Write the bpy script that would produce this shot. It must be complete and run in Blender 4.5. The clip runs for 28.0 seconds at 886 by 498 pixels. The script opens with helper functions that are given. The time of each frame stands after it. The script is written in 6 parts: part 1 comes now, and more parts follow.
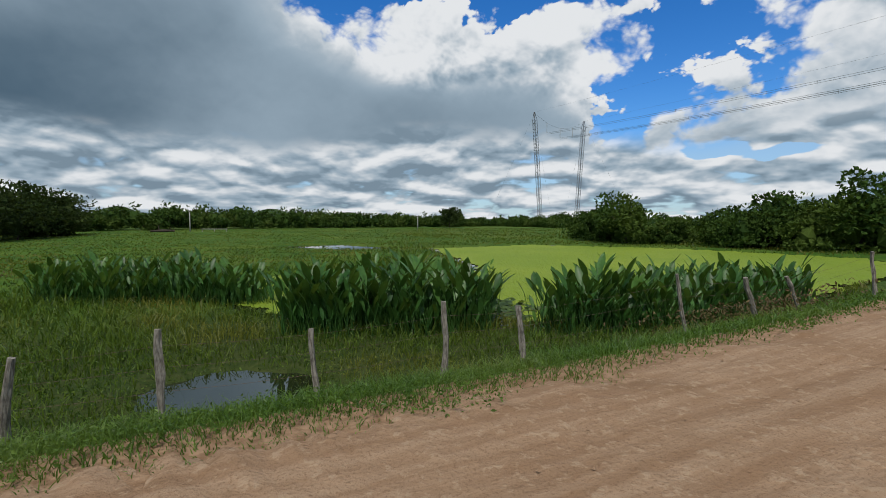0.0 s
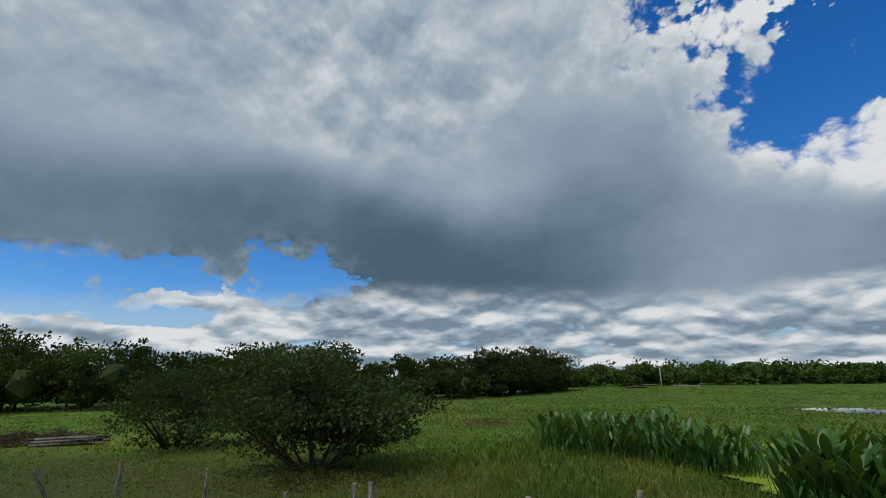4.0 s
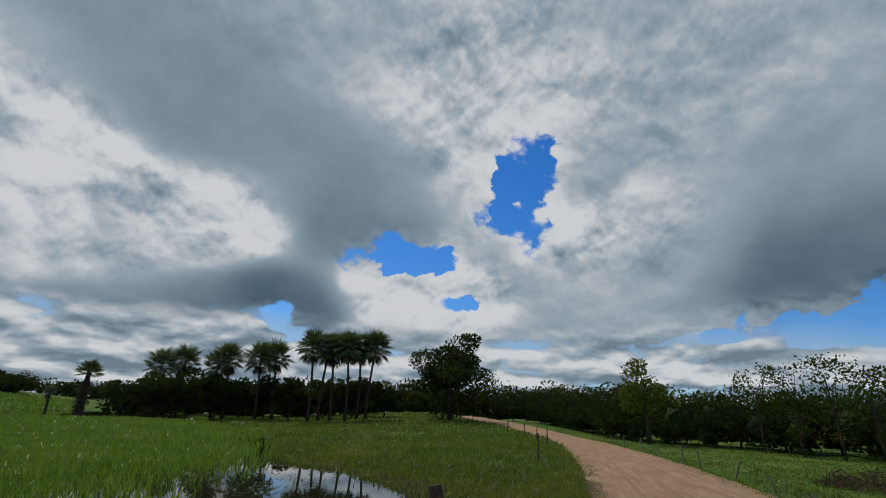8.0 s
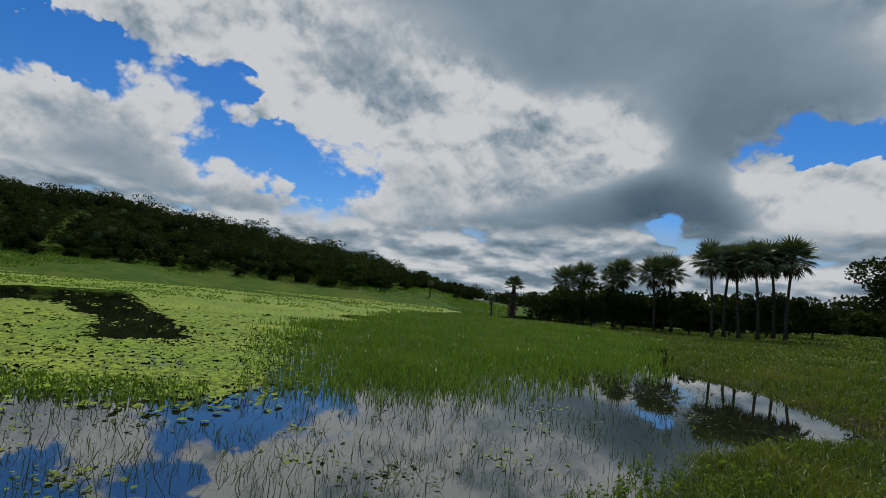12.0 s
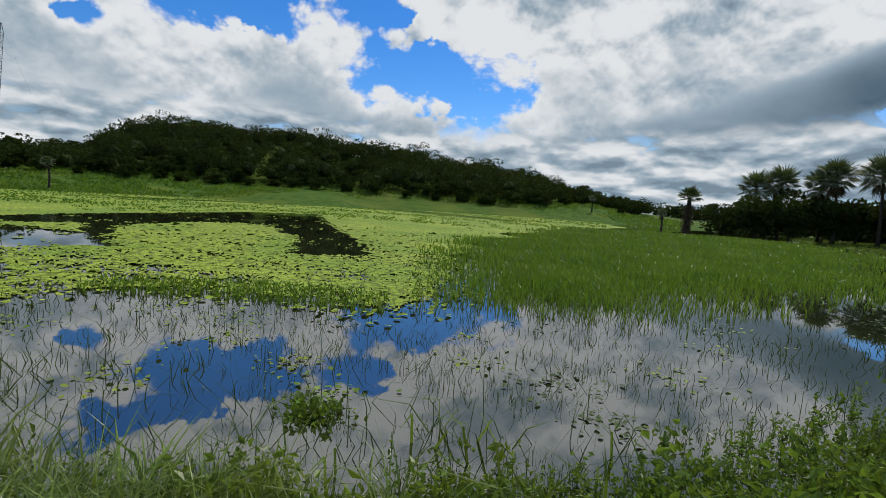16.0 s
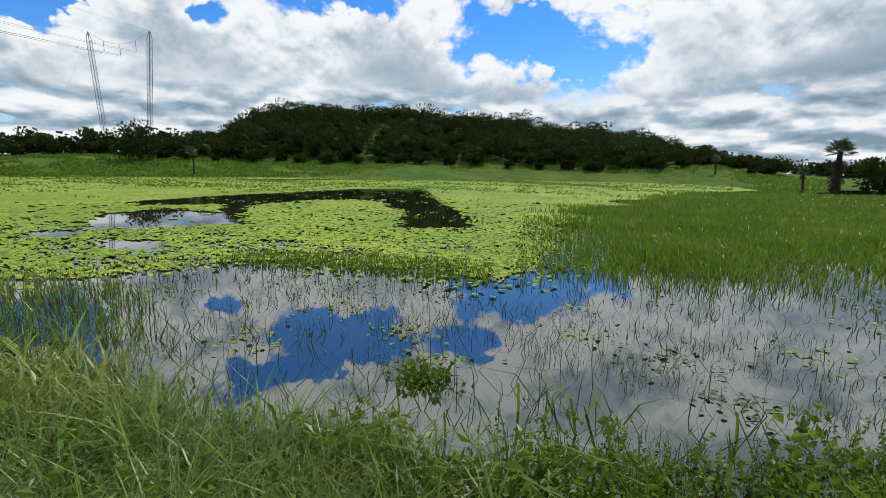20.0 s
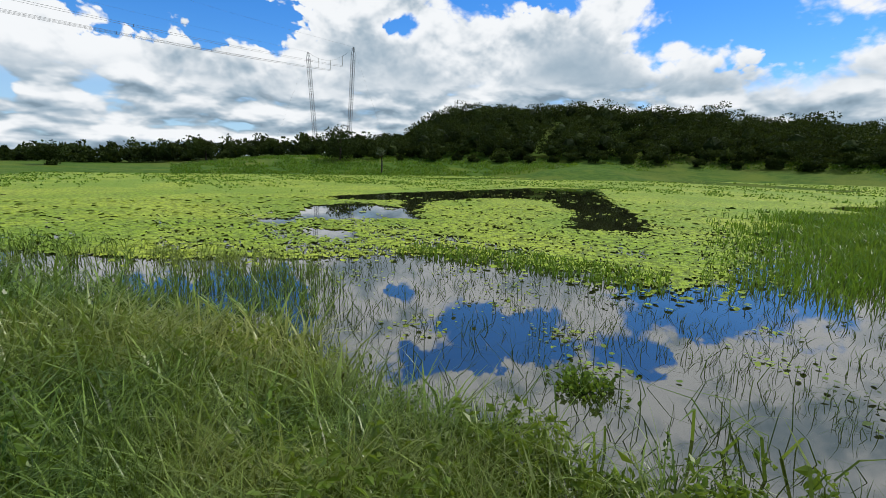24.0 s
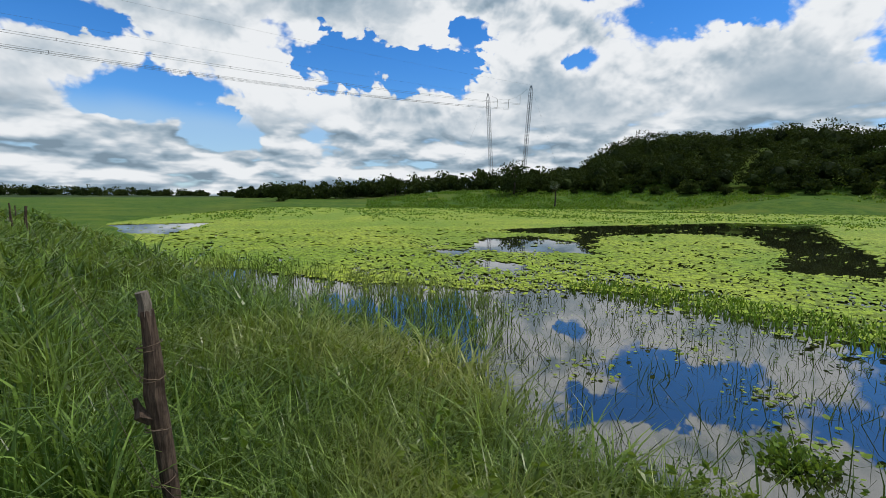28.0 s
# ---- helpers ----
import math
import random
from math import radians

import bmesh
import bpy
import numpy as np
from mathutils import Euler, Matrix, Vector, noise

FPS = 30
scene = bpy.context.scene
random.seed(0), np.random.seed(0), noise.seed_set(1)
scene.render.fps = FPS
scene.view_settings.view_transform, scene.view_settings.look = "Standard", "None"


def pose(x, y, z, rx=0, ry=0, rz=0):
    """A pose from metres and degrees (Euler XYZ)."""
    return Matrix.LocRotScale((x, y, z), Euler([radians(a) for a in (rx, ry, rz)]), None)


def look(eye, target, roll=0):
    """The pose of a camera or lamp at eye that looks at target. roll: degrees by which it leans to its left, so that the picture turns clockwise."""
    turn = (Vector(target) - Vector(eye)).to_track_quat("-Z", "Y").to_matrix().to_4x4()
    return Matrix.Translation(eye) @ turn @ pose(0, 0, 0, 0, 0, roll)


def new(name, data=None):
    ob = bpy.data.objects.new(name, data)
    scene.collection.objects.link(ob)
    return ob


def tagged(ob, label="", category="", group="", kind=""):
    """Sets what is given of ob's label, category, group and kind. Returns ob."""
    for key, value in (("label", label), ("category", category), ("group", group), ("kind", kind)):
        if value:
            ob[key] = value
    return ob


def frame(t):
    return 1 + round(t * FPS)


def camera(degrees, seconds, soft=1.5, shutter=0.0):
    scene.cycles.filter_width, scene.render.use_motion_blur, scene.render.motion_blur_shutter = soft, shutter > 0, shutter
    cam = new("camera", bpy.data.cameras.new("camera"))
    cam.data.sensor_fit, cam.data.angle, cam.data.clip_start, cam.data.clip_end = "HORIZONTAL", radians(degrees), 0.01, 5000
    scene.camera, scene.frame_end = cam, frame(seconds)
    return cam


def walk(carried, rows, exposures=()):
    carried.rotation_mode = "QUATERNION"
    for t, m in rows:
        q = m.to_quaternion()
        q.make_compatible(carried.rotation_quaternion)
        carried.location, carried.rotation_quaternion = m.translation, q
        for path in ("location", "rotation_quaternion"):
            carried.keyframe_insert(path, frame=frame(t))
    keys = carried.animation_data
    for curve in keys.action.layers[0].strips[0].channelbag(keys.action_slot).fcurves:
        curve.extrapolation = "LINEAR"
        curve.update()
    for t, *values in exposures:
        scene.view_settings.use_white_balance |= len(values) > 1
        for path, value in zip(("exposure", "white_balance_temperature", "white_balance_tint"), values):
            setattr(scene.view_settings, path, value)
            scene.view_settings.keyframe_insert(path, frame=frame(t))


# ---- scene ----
# ------------------------------------------------------------------ camera
cam = camera(85.24, 28.0, soft=0.65)
EYE = (0.0, 0.0, 1.65)
PATH = [
    (0.0, 86.42, 0.05, -0.00),
    (0.5, 86.76, 0.05, -0.51),
    (1.0, 87.89, -0.02, -2.15),
    (1.5, 87.95, -0.01, -2.61),
    (2.0, 88.83, 0.19, 4.29),
    (2.5, 92.31, 0.18, 13.09),
    (3.0, 97.83, 0.69, 22.43),
    (3.5, 102.10, 1.27, 35.05),
    (4.0, 105.08, 0.95, 51.30),
    (4.5, 106.03, -0.34, 65.75),
    (6.5, 108.68, -0.85, 114.36),
    (7.0, 108.89, -1.17, 123.06),
    (7.5, 108.97, -1.95, 132.03),
    (8.0, 108.94, -2.60, 140.35),
    (8.5, 106.25, -2.95, 151.70),
    (9.0, 102.58, -2.48, 160.14),
    (9.5, 100.14, -3.04, 164.43),
    (10.0, 99.45, -3.42, 167.52),
    (10.5, 99.33, -3.92, 171.03),
    (11.0, 99.15, -4.68, 176.81),
    (11.5, 97.65, -5.34, 180.77),
    (12.0, 95.79, -5.35, 184.22),
    (12.5, 93.00, -3.86, 200.83),
    (13.0, 89.44, -3.64, 216.28),
    (13.5, 87.09, -2.67, 220.87),
    (15.5, 84.58, -3.28, 206.28),
    (16.0, 84.52, -3.65, 202.93),
    (16.5, 83.37, -4.61, 195.37),
    (17.0, 82.94, -4.96, 192.14),
    (17.5, 82.27, -4.71, 193.97),
    (18.0, 82.11, -4.13, 196.84),
    (18.5, 82.08, -3.60, 200.04),
    (19.0, 81.63, -2.84, 204.49),
    (19.5, 81.08, -1.99, 209.24),
    (20.0, 80.64, -0.96, 214.97),
    (20.5, 80.37, 0.12, 221.59),
    (21.0, 80.26, 0.31, 227.00),
    (21.5, 80.14, 0.53, 231.79),
    (23.5, 80.61, -1.45, 227.14),
    (24.0, 80.21, -1.07, 234.86),
    (24.5, 79.75, -0.76, 244.76),
    (25.0, 79.49, -0.73, 251.67),
    (25.5, 79.44, -0.82, 255.05),
    (26.0, 80.98, -0.68, 255.82),
    (26.5, 82.52, -0.60, 255.77),
    (27.0, 83.42, -0.54, 255.73),
    (27.5, 83.70, -0.44, 255.14),
    (28.0, 83.90, -0.49, 255.06),
]
walk(cam, [(t, pose(*EYE, rx, ry, rz)) for t, rx, ry, rz in PATH], exposures=((0.0, -0.15), (3.0, -0.2), (4.5, -0.3), (6.5, -0.48), (9.0, -0.52), (12.0, -0.58), (13.5, -0.43), (16.0, -0.18), (20.0, 0.1), (24.0, 0.1), (28.0, -0.02)))

# ------------------------------------------------------------------ light
SUN_AZ, SUN_EL = 172.0, 58.0  # azimuth counted from +y towards -x


def heading(az, el=0.0):
    a, e = radians(az), radians(el)
    return Vector((-math.sin(a) * math.cos(e), math.cos(a) * math.cos(e), math.sin(e)))


sun_data = bpy.data.lights.new("sun", "SUN")
sun_data.energy, sun_data.angle, sun_data.color = 3.0, radians(0.6), (1.0, 0.95, 0.87)
sun = new("sun", sun_data)
sun.matrix_world = look((0, 0, 60), Vector((0, 0, 60)) - heading(SUN_AZ, SUN_EL))


class Nodes:
    """Short hand for building node trees."""

    def __init__(self, tree):
        self.t = tree
        tree.nodes.clear()

    def n(self, kind, ins=None):
        node = self.t.nodes.new(kind)
        for k, v in (ins or {}).items():
            sock = node.inputs[k]
            if isinstance(v, bpy.types.NodeSocket):
                self.t.links.new(v, sock)
            else:
                sock.default_value = v
        return node

    def math(self, op, a, b=0.0, c=0.0, clamp=False):
        node = self.n("ShaderNodeMath", {0: a, 1: b, 2: c})
        node.operation, node.use_clamp = op, clamp
        return node.outputs[0]

    def vec(self, op, a, b=(0, 0, 0), s=None):
        node = self.n("ShaderNodeVectorMath", {0: a, 1: b})
        node.operation = op
        if s is not None:
            if isinstance(s, bpy.types.NodeSocket):
                self.t.links.new(s, node.inputs["Scale"])
            else:
                node.inputs["Scale"].default_value = s
        return node.outputs["Value"] if op in ("DISTANCE", "LENGTH", "DOT_PRODUCT") else node.outputs["Vector"]

    def ramp(self, v, lo, hi, a=0.0, b=1.0, smooth=True):
        node = self.n("ShaderNodeMapRange", {"Value": v, "From Min": lo, "From Max": hi, "To Min": a, "To Max": b})
        node.interpolation_type = "SMOOTHSTEP" if smooth else "LINEAR"
        return node.outputs["Result"]

    def noise(self, v, scale, detail=4.0, rough=0.55, out="Fac", dist=0.0):
        return self.n("ShaderNodeTexNoise", {"Vector": v, "Scale": scale, "Detail": detail, "Roughness": rough, "Distortion": dist}).outputs[out]

    def mix(self, f, a, b, blend="MIX"):
        node = self.n("ShaderNodeMix")
        node.data_type, node.blend_type = "RGBA", blend
        for i, v in ((0, f), (6, a), (7, b)):
            if isinstance(v, bpy.types.NodeSocket):
                self.t.links.new(v, node.inputs[i])
            else:
                node.inputs[i].default_value = (*v, 1.0) if i else v
        return node.outputs[2]


# gaps of open sky in the cloud: heading, elevation, half width and half height in degrees
GAPS = [(3.4, 24.9, 5.9, 1.5), (353.5, 24.1, 7.2, 2.4), (343.3, 24.5, 10.9, 2.3), (332.2, 18.4, 6.9, 5.1), (336, 13.6, 4.9, 2.7), (340, 10, 2.4, 1.6), (330.9, 7, 3.6, 0.8), (325.3, 6.4, 3.1, 0.7),
        (12.3, 23.8, 3.8, 1.3), (9.8, 27, 4.5, 4.3), (359.5, 29, 12.3, 4.5), (347.8, 27.1, 9.7, 3.5), (355.2, 36, 19.3, 5.2), (69.2, 10.9, 5.7, 2), (91.9, 8.6, 7.8, 2.8), (83.2, 6.6, 6.3, 1.1),
        (69.9, 12.1, 3.9, 2.2), (86.5, 10.8, 9, 1.7), (131.9, 25.7, 3.9, 4.2), (145.8, 17.2, 4.6, 1.6), (129.4, 28, 2.8, 2.9), (132.7, 23.2, 2.7, 2.3), (144.7, 18, 4.6, 1.9), (138.1, 12.4, 1.6, 0.9),
        (159.5, 10.2, 1, 0.8), (101.4, 9.2, 5.2, 1.8), (110.6, 8.8, 2.6, 0.6), (208.3, 14, 4.3, 2.6), (201.1, 11.8, 5.8, 2.4), (209.2, 21.9, 2.8, 1), (212, 16.5, 1.6, 1.5), (205.4, 15, 4.2, 2.8),
        (199.1, 11.6, 5.1, 2.8), (225.3, 20.4, 5.3, 1.6), (213, 20.8, 3.7, 1.1), (230.7, 22.3, 3.1, 1.8), (258.1, 14.9, 5.6, 2), (253.2, 18.1, 3, 1), (160.1, 9.3, 2.1, 1.1), (228.8, 19.2, 4.7, 2.3),
        (223.5, 18, 3.5, 1.6), (210.7, 19.5, 3.3, 1.6), (205.7, 13.7, 5.1, 2.5), (236.3, 23, 3.9, 2.1), (263.9, 14.8, 3.4, 3), (260.2, 13.3, 2.5, 1.8), (252.7, 15, 1.9, 0.6), (283.2, 11.3, 3.2, 1.6),
        (280.2, 7.8, 3.7, 1.8), (289, 8.4, 3, 1.4), (278.3, 6.3, 2.3, 1.4), (261.8, 15, 7.7, 2.5), (256.5, 13.6, 3.9, 1.9), (293.8, 15.8, 6, 1.2), (286.4, 9.1, 4.5, 2), (280.3, 7.3, 3.3, 1.5),
        (240.1, 14.8, 1.5, 0.5), (239.4, 14.7, 1.4, 0.9), (260.7, 14.4, 4.1, 1.2), (209.8, 20.2, 3.4, 2.1), (206, 14, 4.5, 2.9)]
# how bright the cloud is: heading, elevation, size, brightness
TONES_A = [(32, 21, 0.5, 0.44), (40, 13, 0.4, 0.22), (20, 14, 0.35, 0.42), (12, 22, 0.3, 0.76), (1, 20, 0.3, 0.95), (349, 19, 0.3, 0.92), (339, 16, 0.25, 0.9), (355, 11, 0.3, 0.5), (8, 10, 0.3, 0.45), (324, 22, 0.35, 0.75),
           (318, 13, 0.3, 0.7), (55, 14, 0.4, 0.20), (47, 24, 0.4, 0.6), (24, 31, 0.4, 0.62), (10, 33, 0.3, 0.85), (70, 16, 0.4, 0.28), (85, 17, 0.4, 0.26), (88, 30, 0.5, 0.62), (65, 37, 0.5, 0.66), (50, 31, 0.3, 0.66), (108, 32, 0.5, 0.68),
           (75, 7, 0.2, 0.9)]
TONES_B = [(102, 17, 0.35, 0.28), (101, 25, 0.4, 0.52), (114, 20, 0.28, 0.74), (121, 14, 0.28, 0.62), (125, 20, 0.2, 0.92), (139, 12.5, 0.2, 0.86), (147, 14, 0.2, 0.92), (137, 36, 0.5, 0.74), (156, 27, 0.35, 0.48), (152, 21, 0.25, 0.35), (163, 42, 0.5, 0.62),
           (168, 20, 0.24, 0.88), (160, 10, 0.25, 0.25), (168, 9, 0.2, 0.36), (172, 31, 0.35, 0.48), (185, 22, 0.3, 0.92), (178, 15, 0.25, 0.72), (189, 37, 0.4, 0.48), (195, 28, 0.3, 0.7)]
TONES_C = [(193, 9, 0.25, 0.7), (176, 7, 0.2, 0.42), (201, 19, 0.25, 0.92), (214, 16, 0.3, 0.88), (221, 11, 0.25, 0.55), (211, 31, 0.35, 0.88), (231, 14, 0.3, 0.85), (221, 26, 0.3, 0.82), (239, 11, 0.25, 0.62), (236, 22, 0.3, 0.92), (250, 13, 0.3, 0.74),
           (266, 11, 0.2, 0.92), (271, 14, 0.2, 0.95), (256, 11, 0.2, 0.8), (246, 19, 0.3, 0.9), (286, 13, 0.2, 0.8), (293, 15, 0.25, 0.66), (281, 24, 0.3, 0.72), (297, 23, 0.3, 0.66), (305, 12, 0.3, 0.75)]


def build_world():
    world = bpy.data.worlds.new("sky")
    scene.world = world
    world.use_nodes = True
    k = Nodes(world.node_tree)
    d = k.n("ShaderNodeTexCoord").outputs["Generated"]
    air = k.n("ShaderNodeTexSky")
    air.sky_type, air.sun_disc, air.sun_elevation, air.sun_rotation = "NISHITA", False, radians(SUN_EL), radians(-SUN_AZ)
    air.dust_density, air.ozone_density = 0.2, 3.0
    sky = k.n("ShaderNodeHueSaturation", {"Saturation": 1.36, "Value": 0.12, "Color": air.outputs[0]}).outputs[0]
    sky = k.mix(1.0, sky, (0.78, 0.97, 1.22), "MULTIPLY")
    x, y, z = k.n("ShaderNodeSeparateXYZ", {0: d}).outputs
    zc = k.math("MAXIMUM", z, 0.0)
    flat = k.math("SQRT", k.math("ADD", k.math("MULTIPLY", x, x), k.math("MULTIPLY", y, y)))
    el = k.math("ARCTAN2", z, flat)
    inv = k.math("DIVIDE", 1.0, k.math("MAXIMUM", flat, 0.02))
    # a cylinder of directions: heading round it, elevation up it
    cyl = k.n("ShaderNodeCombineXYZ", {0: k.math("MULTIPLY", x, inv), 1: k.math("MULTIPLY", y, inv), 2: k.math("MULTIPLY", el, 1.7)}).outputs[0]
    swirl = k.noise(cyl, 2.6, 3.0, 0.5, "Color")
    fray = k.noise(cyl, 9.0, 4.0, 0.5, "Color")
    v = k.vec("ADD", cyl, k.vec("SCALE", k.vec("SUBTRACT", swirl, (0.5, 0.5, 0.5)), s=0.09))
    v = k.vec("ADD", v, k.vec("SCALE", k.vec("SUBTRACT", fray, (0.5, 0.5, 0.5)), s=0.035))

    def centre(az, e):
        a = radians(az)
        return (-math.sin(a), math.cos(a), 1.7 * radians(e))

    vg = k.vec("ADD", cyl, k.vec("SCALE", k.vec("SUBTRACT", fray, (0.5, 0.5, 0.5)), s=0.07))
    gap = None
    for az, e, w, h in GAPS:
        size = (1 / radians(w), 1 / radians(w), 1 / (1.7 * radians(h)))
        s = k.math("SUBTRACT", 1.14, k.vec("LENGTH", k.vec("MULTIPLY", k.vec("SUBTRACT", vg, centre(az, e)), size)))
        gap = s if gap is None else k.math("SMOOTH_MAX", gap, s, 0.2)
    tone, total = 0.10 * 0.62, 0.10
    for az, e, r, b in TONES_A + TONES_B + TONES_C:
        w = k.ramp(k.vec("DISTANCE", v, centre(az, e)), r, 0.0)
        w = k.math("MULTIPLY", w, w)
        tone, total = k.math("MULTIPLY_ADD", w, b, tone), k.math("ADD", w, total)
    tone = k.math("MULTIPLY_ADD", k.math("SUBTRACT", k.math("DIVIDE", tone, total), 0.60), 1.35, 0.61)

    def lumps(vec, scale, detail, rough=0.52, smooth=0.4):
        node = k.n("ShaderNodeTexVoronoi", {"Vector": vec, "Scale": scale, "Detail": detail, "Roughness": rough})
        node.feature = "SMOOTH_F1"
        node.inputs["Smoothness"].default_value = smooth
        return node.outputs["Distance"]

    # heaped cloud: rounded heads lit from above, at two sizes
    round_ = k.vec("MULTIPLY", v, (1.0, 1.0, 0.72))
    l0, l1 = lumps(round_, 5.0, 4.0), lumps(k.vec("ADD", round_, (-0.01, -0.01, 0.05)), 5.0, 4.0)
    f0, f1 = lumps(round_, 15.0, 3.0, 0.6, 0.3), lumps(k.vec("ADD", round_, (0.0, 0.0, 0.016)), 15.0, 3.0, 0.6, 0.3)
    relief = k.math("SUBTRACT", l1, l0)
    curls = k.math("SUBTRACT", f1, f0)
    soft = k.noise(round_, 2.6, 3.0, 0.45)
    fine = k.noise(v, 24.0, 5.0, 0.6)
    patchy = k.noise(round_, 5.5, 3.0, 0.5)
    # cover: under zero lies open sky; the heads bulge into the gaps
    cover = k.math("MULTIPLY_ADD", gap, -1.0, k.math("MULTIPLY", k.math("SUBTRACT", 1.0, l0), 1.0))
    cover = k.math("ADD", cover, k.math("MULTIPLY", k.math("SUBTRACT", 1.0, f0), 0.95))
    cover = k.math("ADD", cover, k.math("MULTIPLY_ADD", k.math("SUBTRACT", fine, 0.5), 1.1, 0.28))
    mask = k.ramp(k.math("DIVIDE", cover, k.ramp(patchy, 0.40, 0.62, 0.14, 0.62)), -0.15, 1.0)
    rim = k.ramp(cover, 1.3, 0.25)
    calm = k.ramp(tone, 0.52, 0.92, 0.06, 1.0)
    shade = k.math("ADD", tone, k.math("MULTIPLY", k.math("MULTIPLY", relief, 1.0), calm))
    shade = k.math("ADD", shade, k.math("MULTIPLY", k.math("MULTIPLY", curls, 0.36), k.math("MAXIMUM", calm, k.math("MULTIPLY", rim, 0.8))))
    shade = k.math("ADD", shade, k.math("MULTIPLY", k.math("SUBTRACT", soft, 0.5), 0.34))
    shade = k.math("ADD", shade, k.math("MULTIPLY", k.math("SUBTRACT", patchy, 0.5), 0.14))
    shade = k.math("ADD", shade, k.math("MULTIPLY", rim, k.ramp(tone, 0.2, 0.8, 0.05, 0.20)))
    # rows of small flat-based cloud towards the horizon, seen along a level sheet
    def level(z_):
        far = k.math("DIVIDE", 1.0, k.math("ADD", z_, 0.16))
        p = k.n("ShaderNodeCombineXYZ", {0: k.math("MULTIPLY", x, far), 1: k.math("MULTIPLY", y, far), 2: 0.0}).outputs[0]
        return k.vec("ADD", p, k.vec("SCALE", fray, s=0.35))

    rows = k.noise(level(zc), 1.7, 2.5, 0.5)
    above = k.noise(level(k.math("ADD", zc, 0.022)), 1.7, 2.5, 0.5)
    vl = k.vec("MULTIPLY", v, (1.0, 1.0, 1.35))
    q0, q1 = lumps(vl, 12.0, 3.0, 0.5, 0.3), lumps(k.vec("ADD", vl, (0.0, 0.0, 0.030)), 12.0, 3.0, 0.5, 0.3)
    covlow = k.math("ADD", k.math("MULTIPLY_ADD", rows, 1.5, -0.38), k.math("MULTIPLY", k.math("SUBTRACT", 1.0, q0), 0.5))
    covlow = k.math("ADD", covlow, k.ramp(gap, -0.4, 0.9, 0.0, -0.9))
    masklow = k.ramp(covlow, 0.0, 0.20)
    shlow = k.math("MULTIPLY_ADD", k.math("SUBTRACT", rows, above), 2.1, k.math("MULTIPLY_ADD", k.math("SUBTRACT", q1, q0), 0.55, 0.72))
    shlow = k.math("ADD", shlow, k.math("MULTIPLY", k.math("SUBTRACT", tone, 0.62), 0.35))
    shlow = k.math("MINIMUM", k.math("MAXIMUM", shlow, 0.36), 1.1)

    def tint(s):
        c = k.mix(k.ramp(s, 0.08, 0.62), (0.083, 0.140, 0.198), (0.325, 0.425, 0.515))
        return k.mix(k.ramp(s, 0.48, 1.12), c, (0.85, 0.875, 0.90))

    high = k.mix(mask, sky, tint(shade))
    near = k.mix(masklow, k.mix(0.6, sky, (0.42, 0.60, 0.78)), tint(shlow))
    lowmask = k.ramp(k.math("ADD", el, k.math("MULTIPLY", k.math("SUBTRACT", soft, 0.5), 0.12)), 0.185, 0.125)
    out = k.mix(lowmask, high, near)
    k.n("ShaderNodeOutputWorld", {"Surface": k.n("ShaderNodeBackground", {"Color": out, "Strength": 1.0}).outputs[0]})


build_world()

# ------------------------------------------------------------------ materials


def material(name):
    m = bpy.data.materials.new(name)
    m.use_nodes = True
    return m, Nodes(m.node_tree)


def finish(k, shader, disp=None):
    k.n("ShaderNodeOutputMaterial", {"Surface": shader})


def principled(k, color, rough=0.7, spec=0.3, normal=None, metal=0.0):
    ins = {"Base Color": color, "Roughness": rough, "Specular IOR Level": spec, "Metallic": metal}
    if normal is not None:
        ins["Normal"] = normal
    return k.n("ShaderNodeBsdfPrincipled", ins).outputs[0]


def bumped(k, height, strength=0.4, dist=0.02):
    return k.n("ShaderNodeBump", {"Height": height, "Strength": strength, "Distance": dist}).outputs[0]


def leaf_mat(name, a, b, c=None, rough=0.5, glow=0.48, spec=0.3, patch=0.25, objects=False, skew=1.0):
    """Foliage: every leaf its own tone between a and b, broad patches towards c, light passing through the blade."""
    m, k = material(name)
    if objects:
        rnd = k.n("ShaderNodeObjectInfo").outputs["Random"]
    else:
        rnd = k.n("ShaderNodeNewGeometry").outputs["Random Per Island"]
    pos = k.n("ShaderNodeNewGeometry").outputs["Position"]
    col = k.mix(k.math("POWER", rnd, skew), a, b)
    if c:
        col = k.mix(k.ramp(k.noise(pos, patch, 3.0), 0.45, 0.68), col, c)
    fine = k.noise(pos, 14.0, 2.0)
    col = k.mix(0.35, col, k.n("ShaderNodeHueSaturation", {"Value": k.ramp(fine, 0.3, 0.7, 0.5, 1.5), "Color": col}).outputs[0])
    front = principled(k, col, rough, spec)
    back = k.n("ShaderNodeBsdfTranslucent", {"Color": k.mix(0.5, col, (0.22, 0.30, 0.02))}).outputs[0]
    finish(k, k.n("ShaderNodeMixShader", {0: glow, 1: front, 2: back}).outputs[0])
    return m


def bark_mat(name, a, b, scale=6.0):
    m, k = material(name)
    co = k.n("ShaderNodeTexCoord").outputs["Object"]
    st = k.vec("MULTIPLY", co, (1.0, 1.0, 0.18))
    n = k.noise(st, scale * 3, 6.0, 0.65)
    big = k.noise(co, scale * 0.4, 3.0)
    col = k.mix(k.ramp(n, 0.35, 0.65), a, b)
    col = k.mix(k.ramp(big, 0.5, 0.75), col, tuple(v * 0.55 for v in a))
    finish(k, principled(k, col, 0.9, 0.15, bumped(k, n, 0.8, 0.01)))
    return m


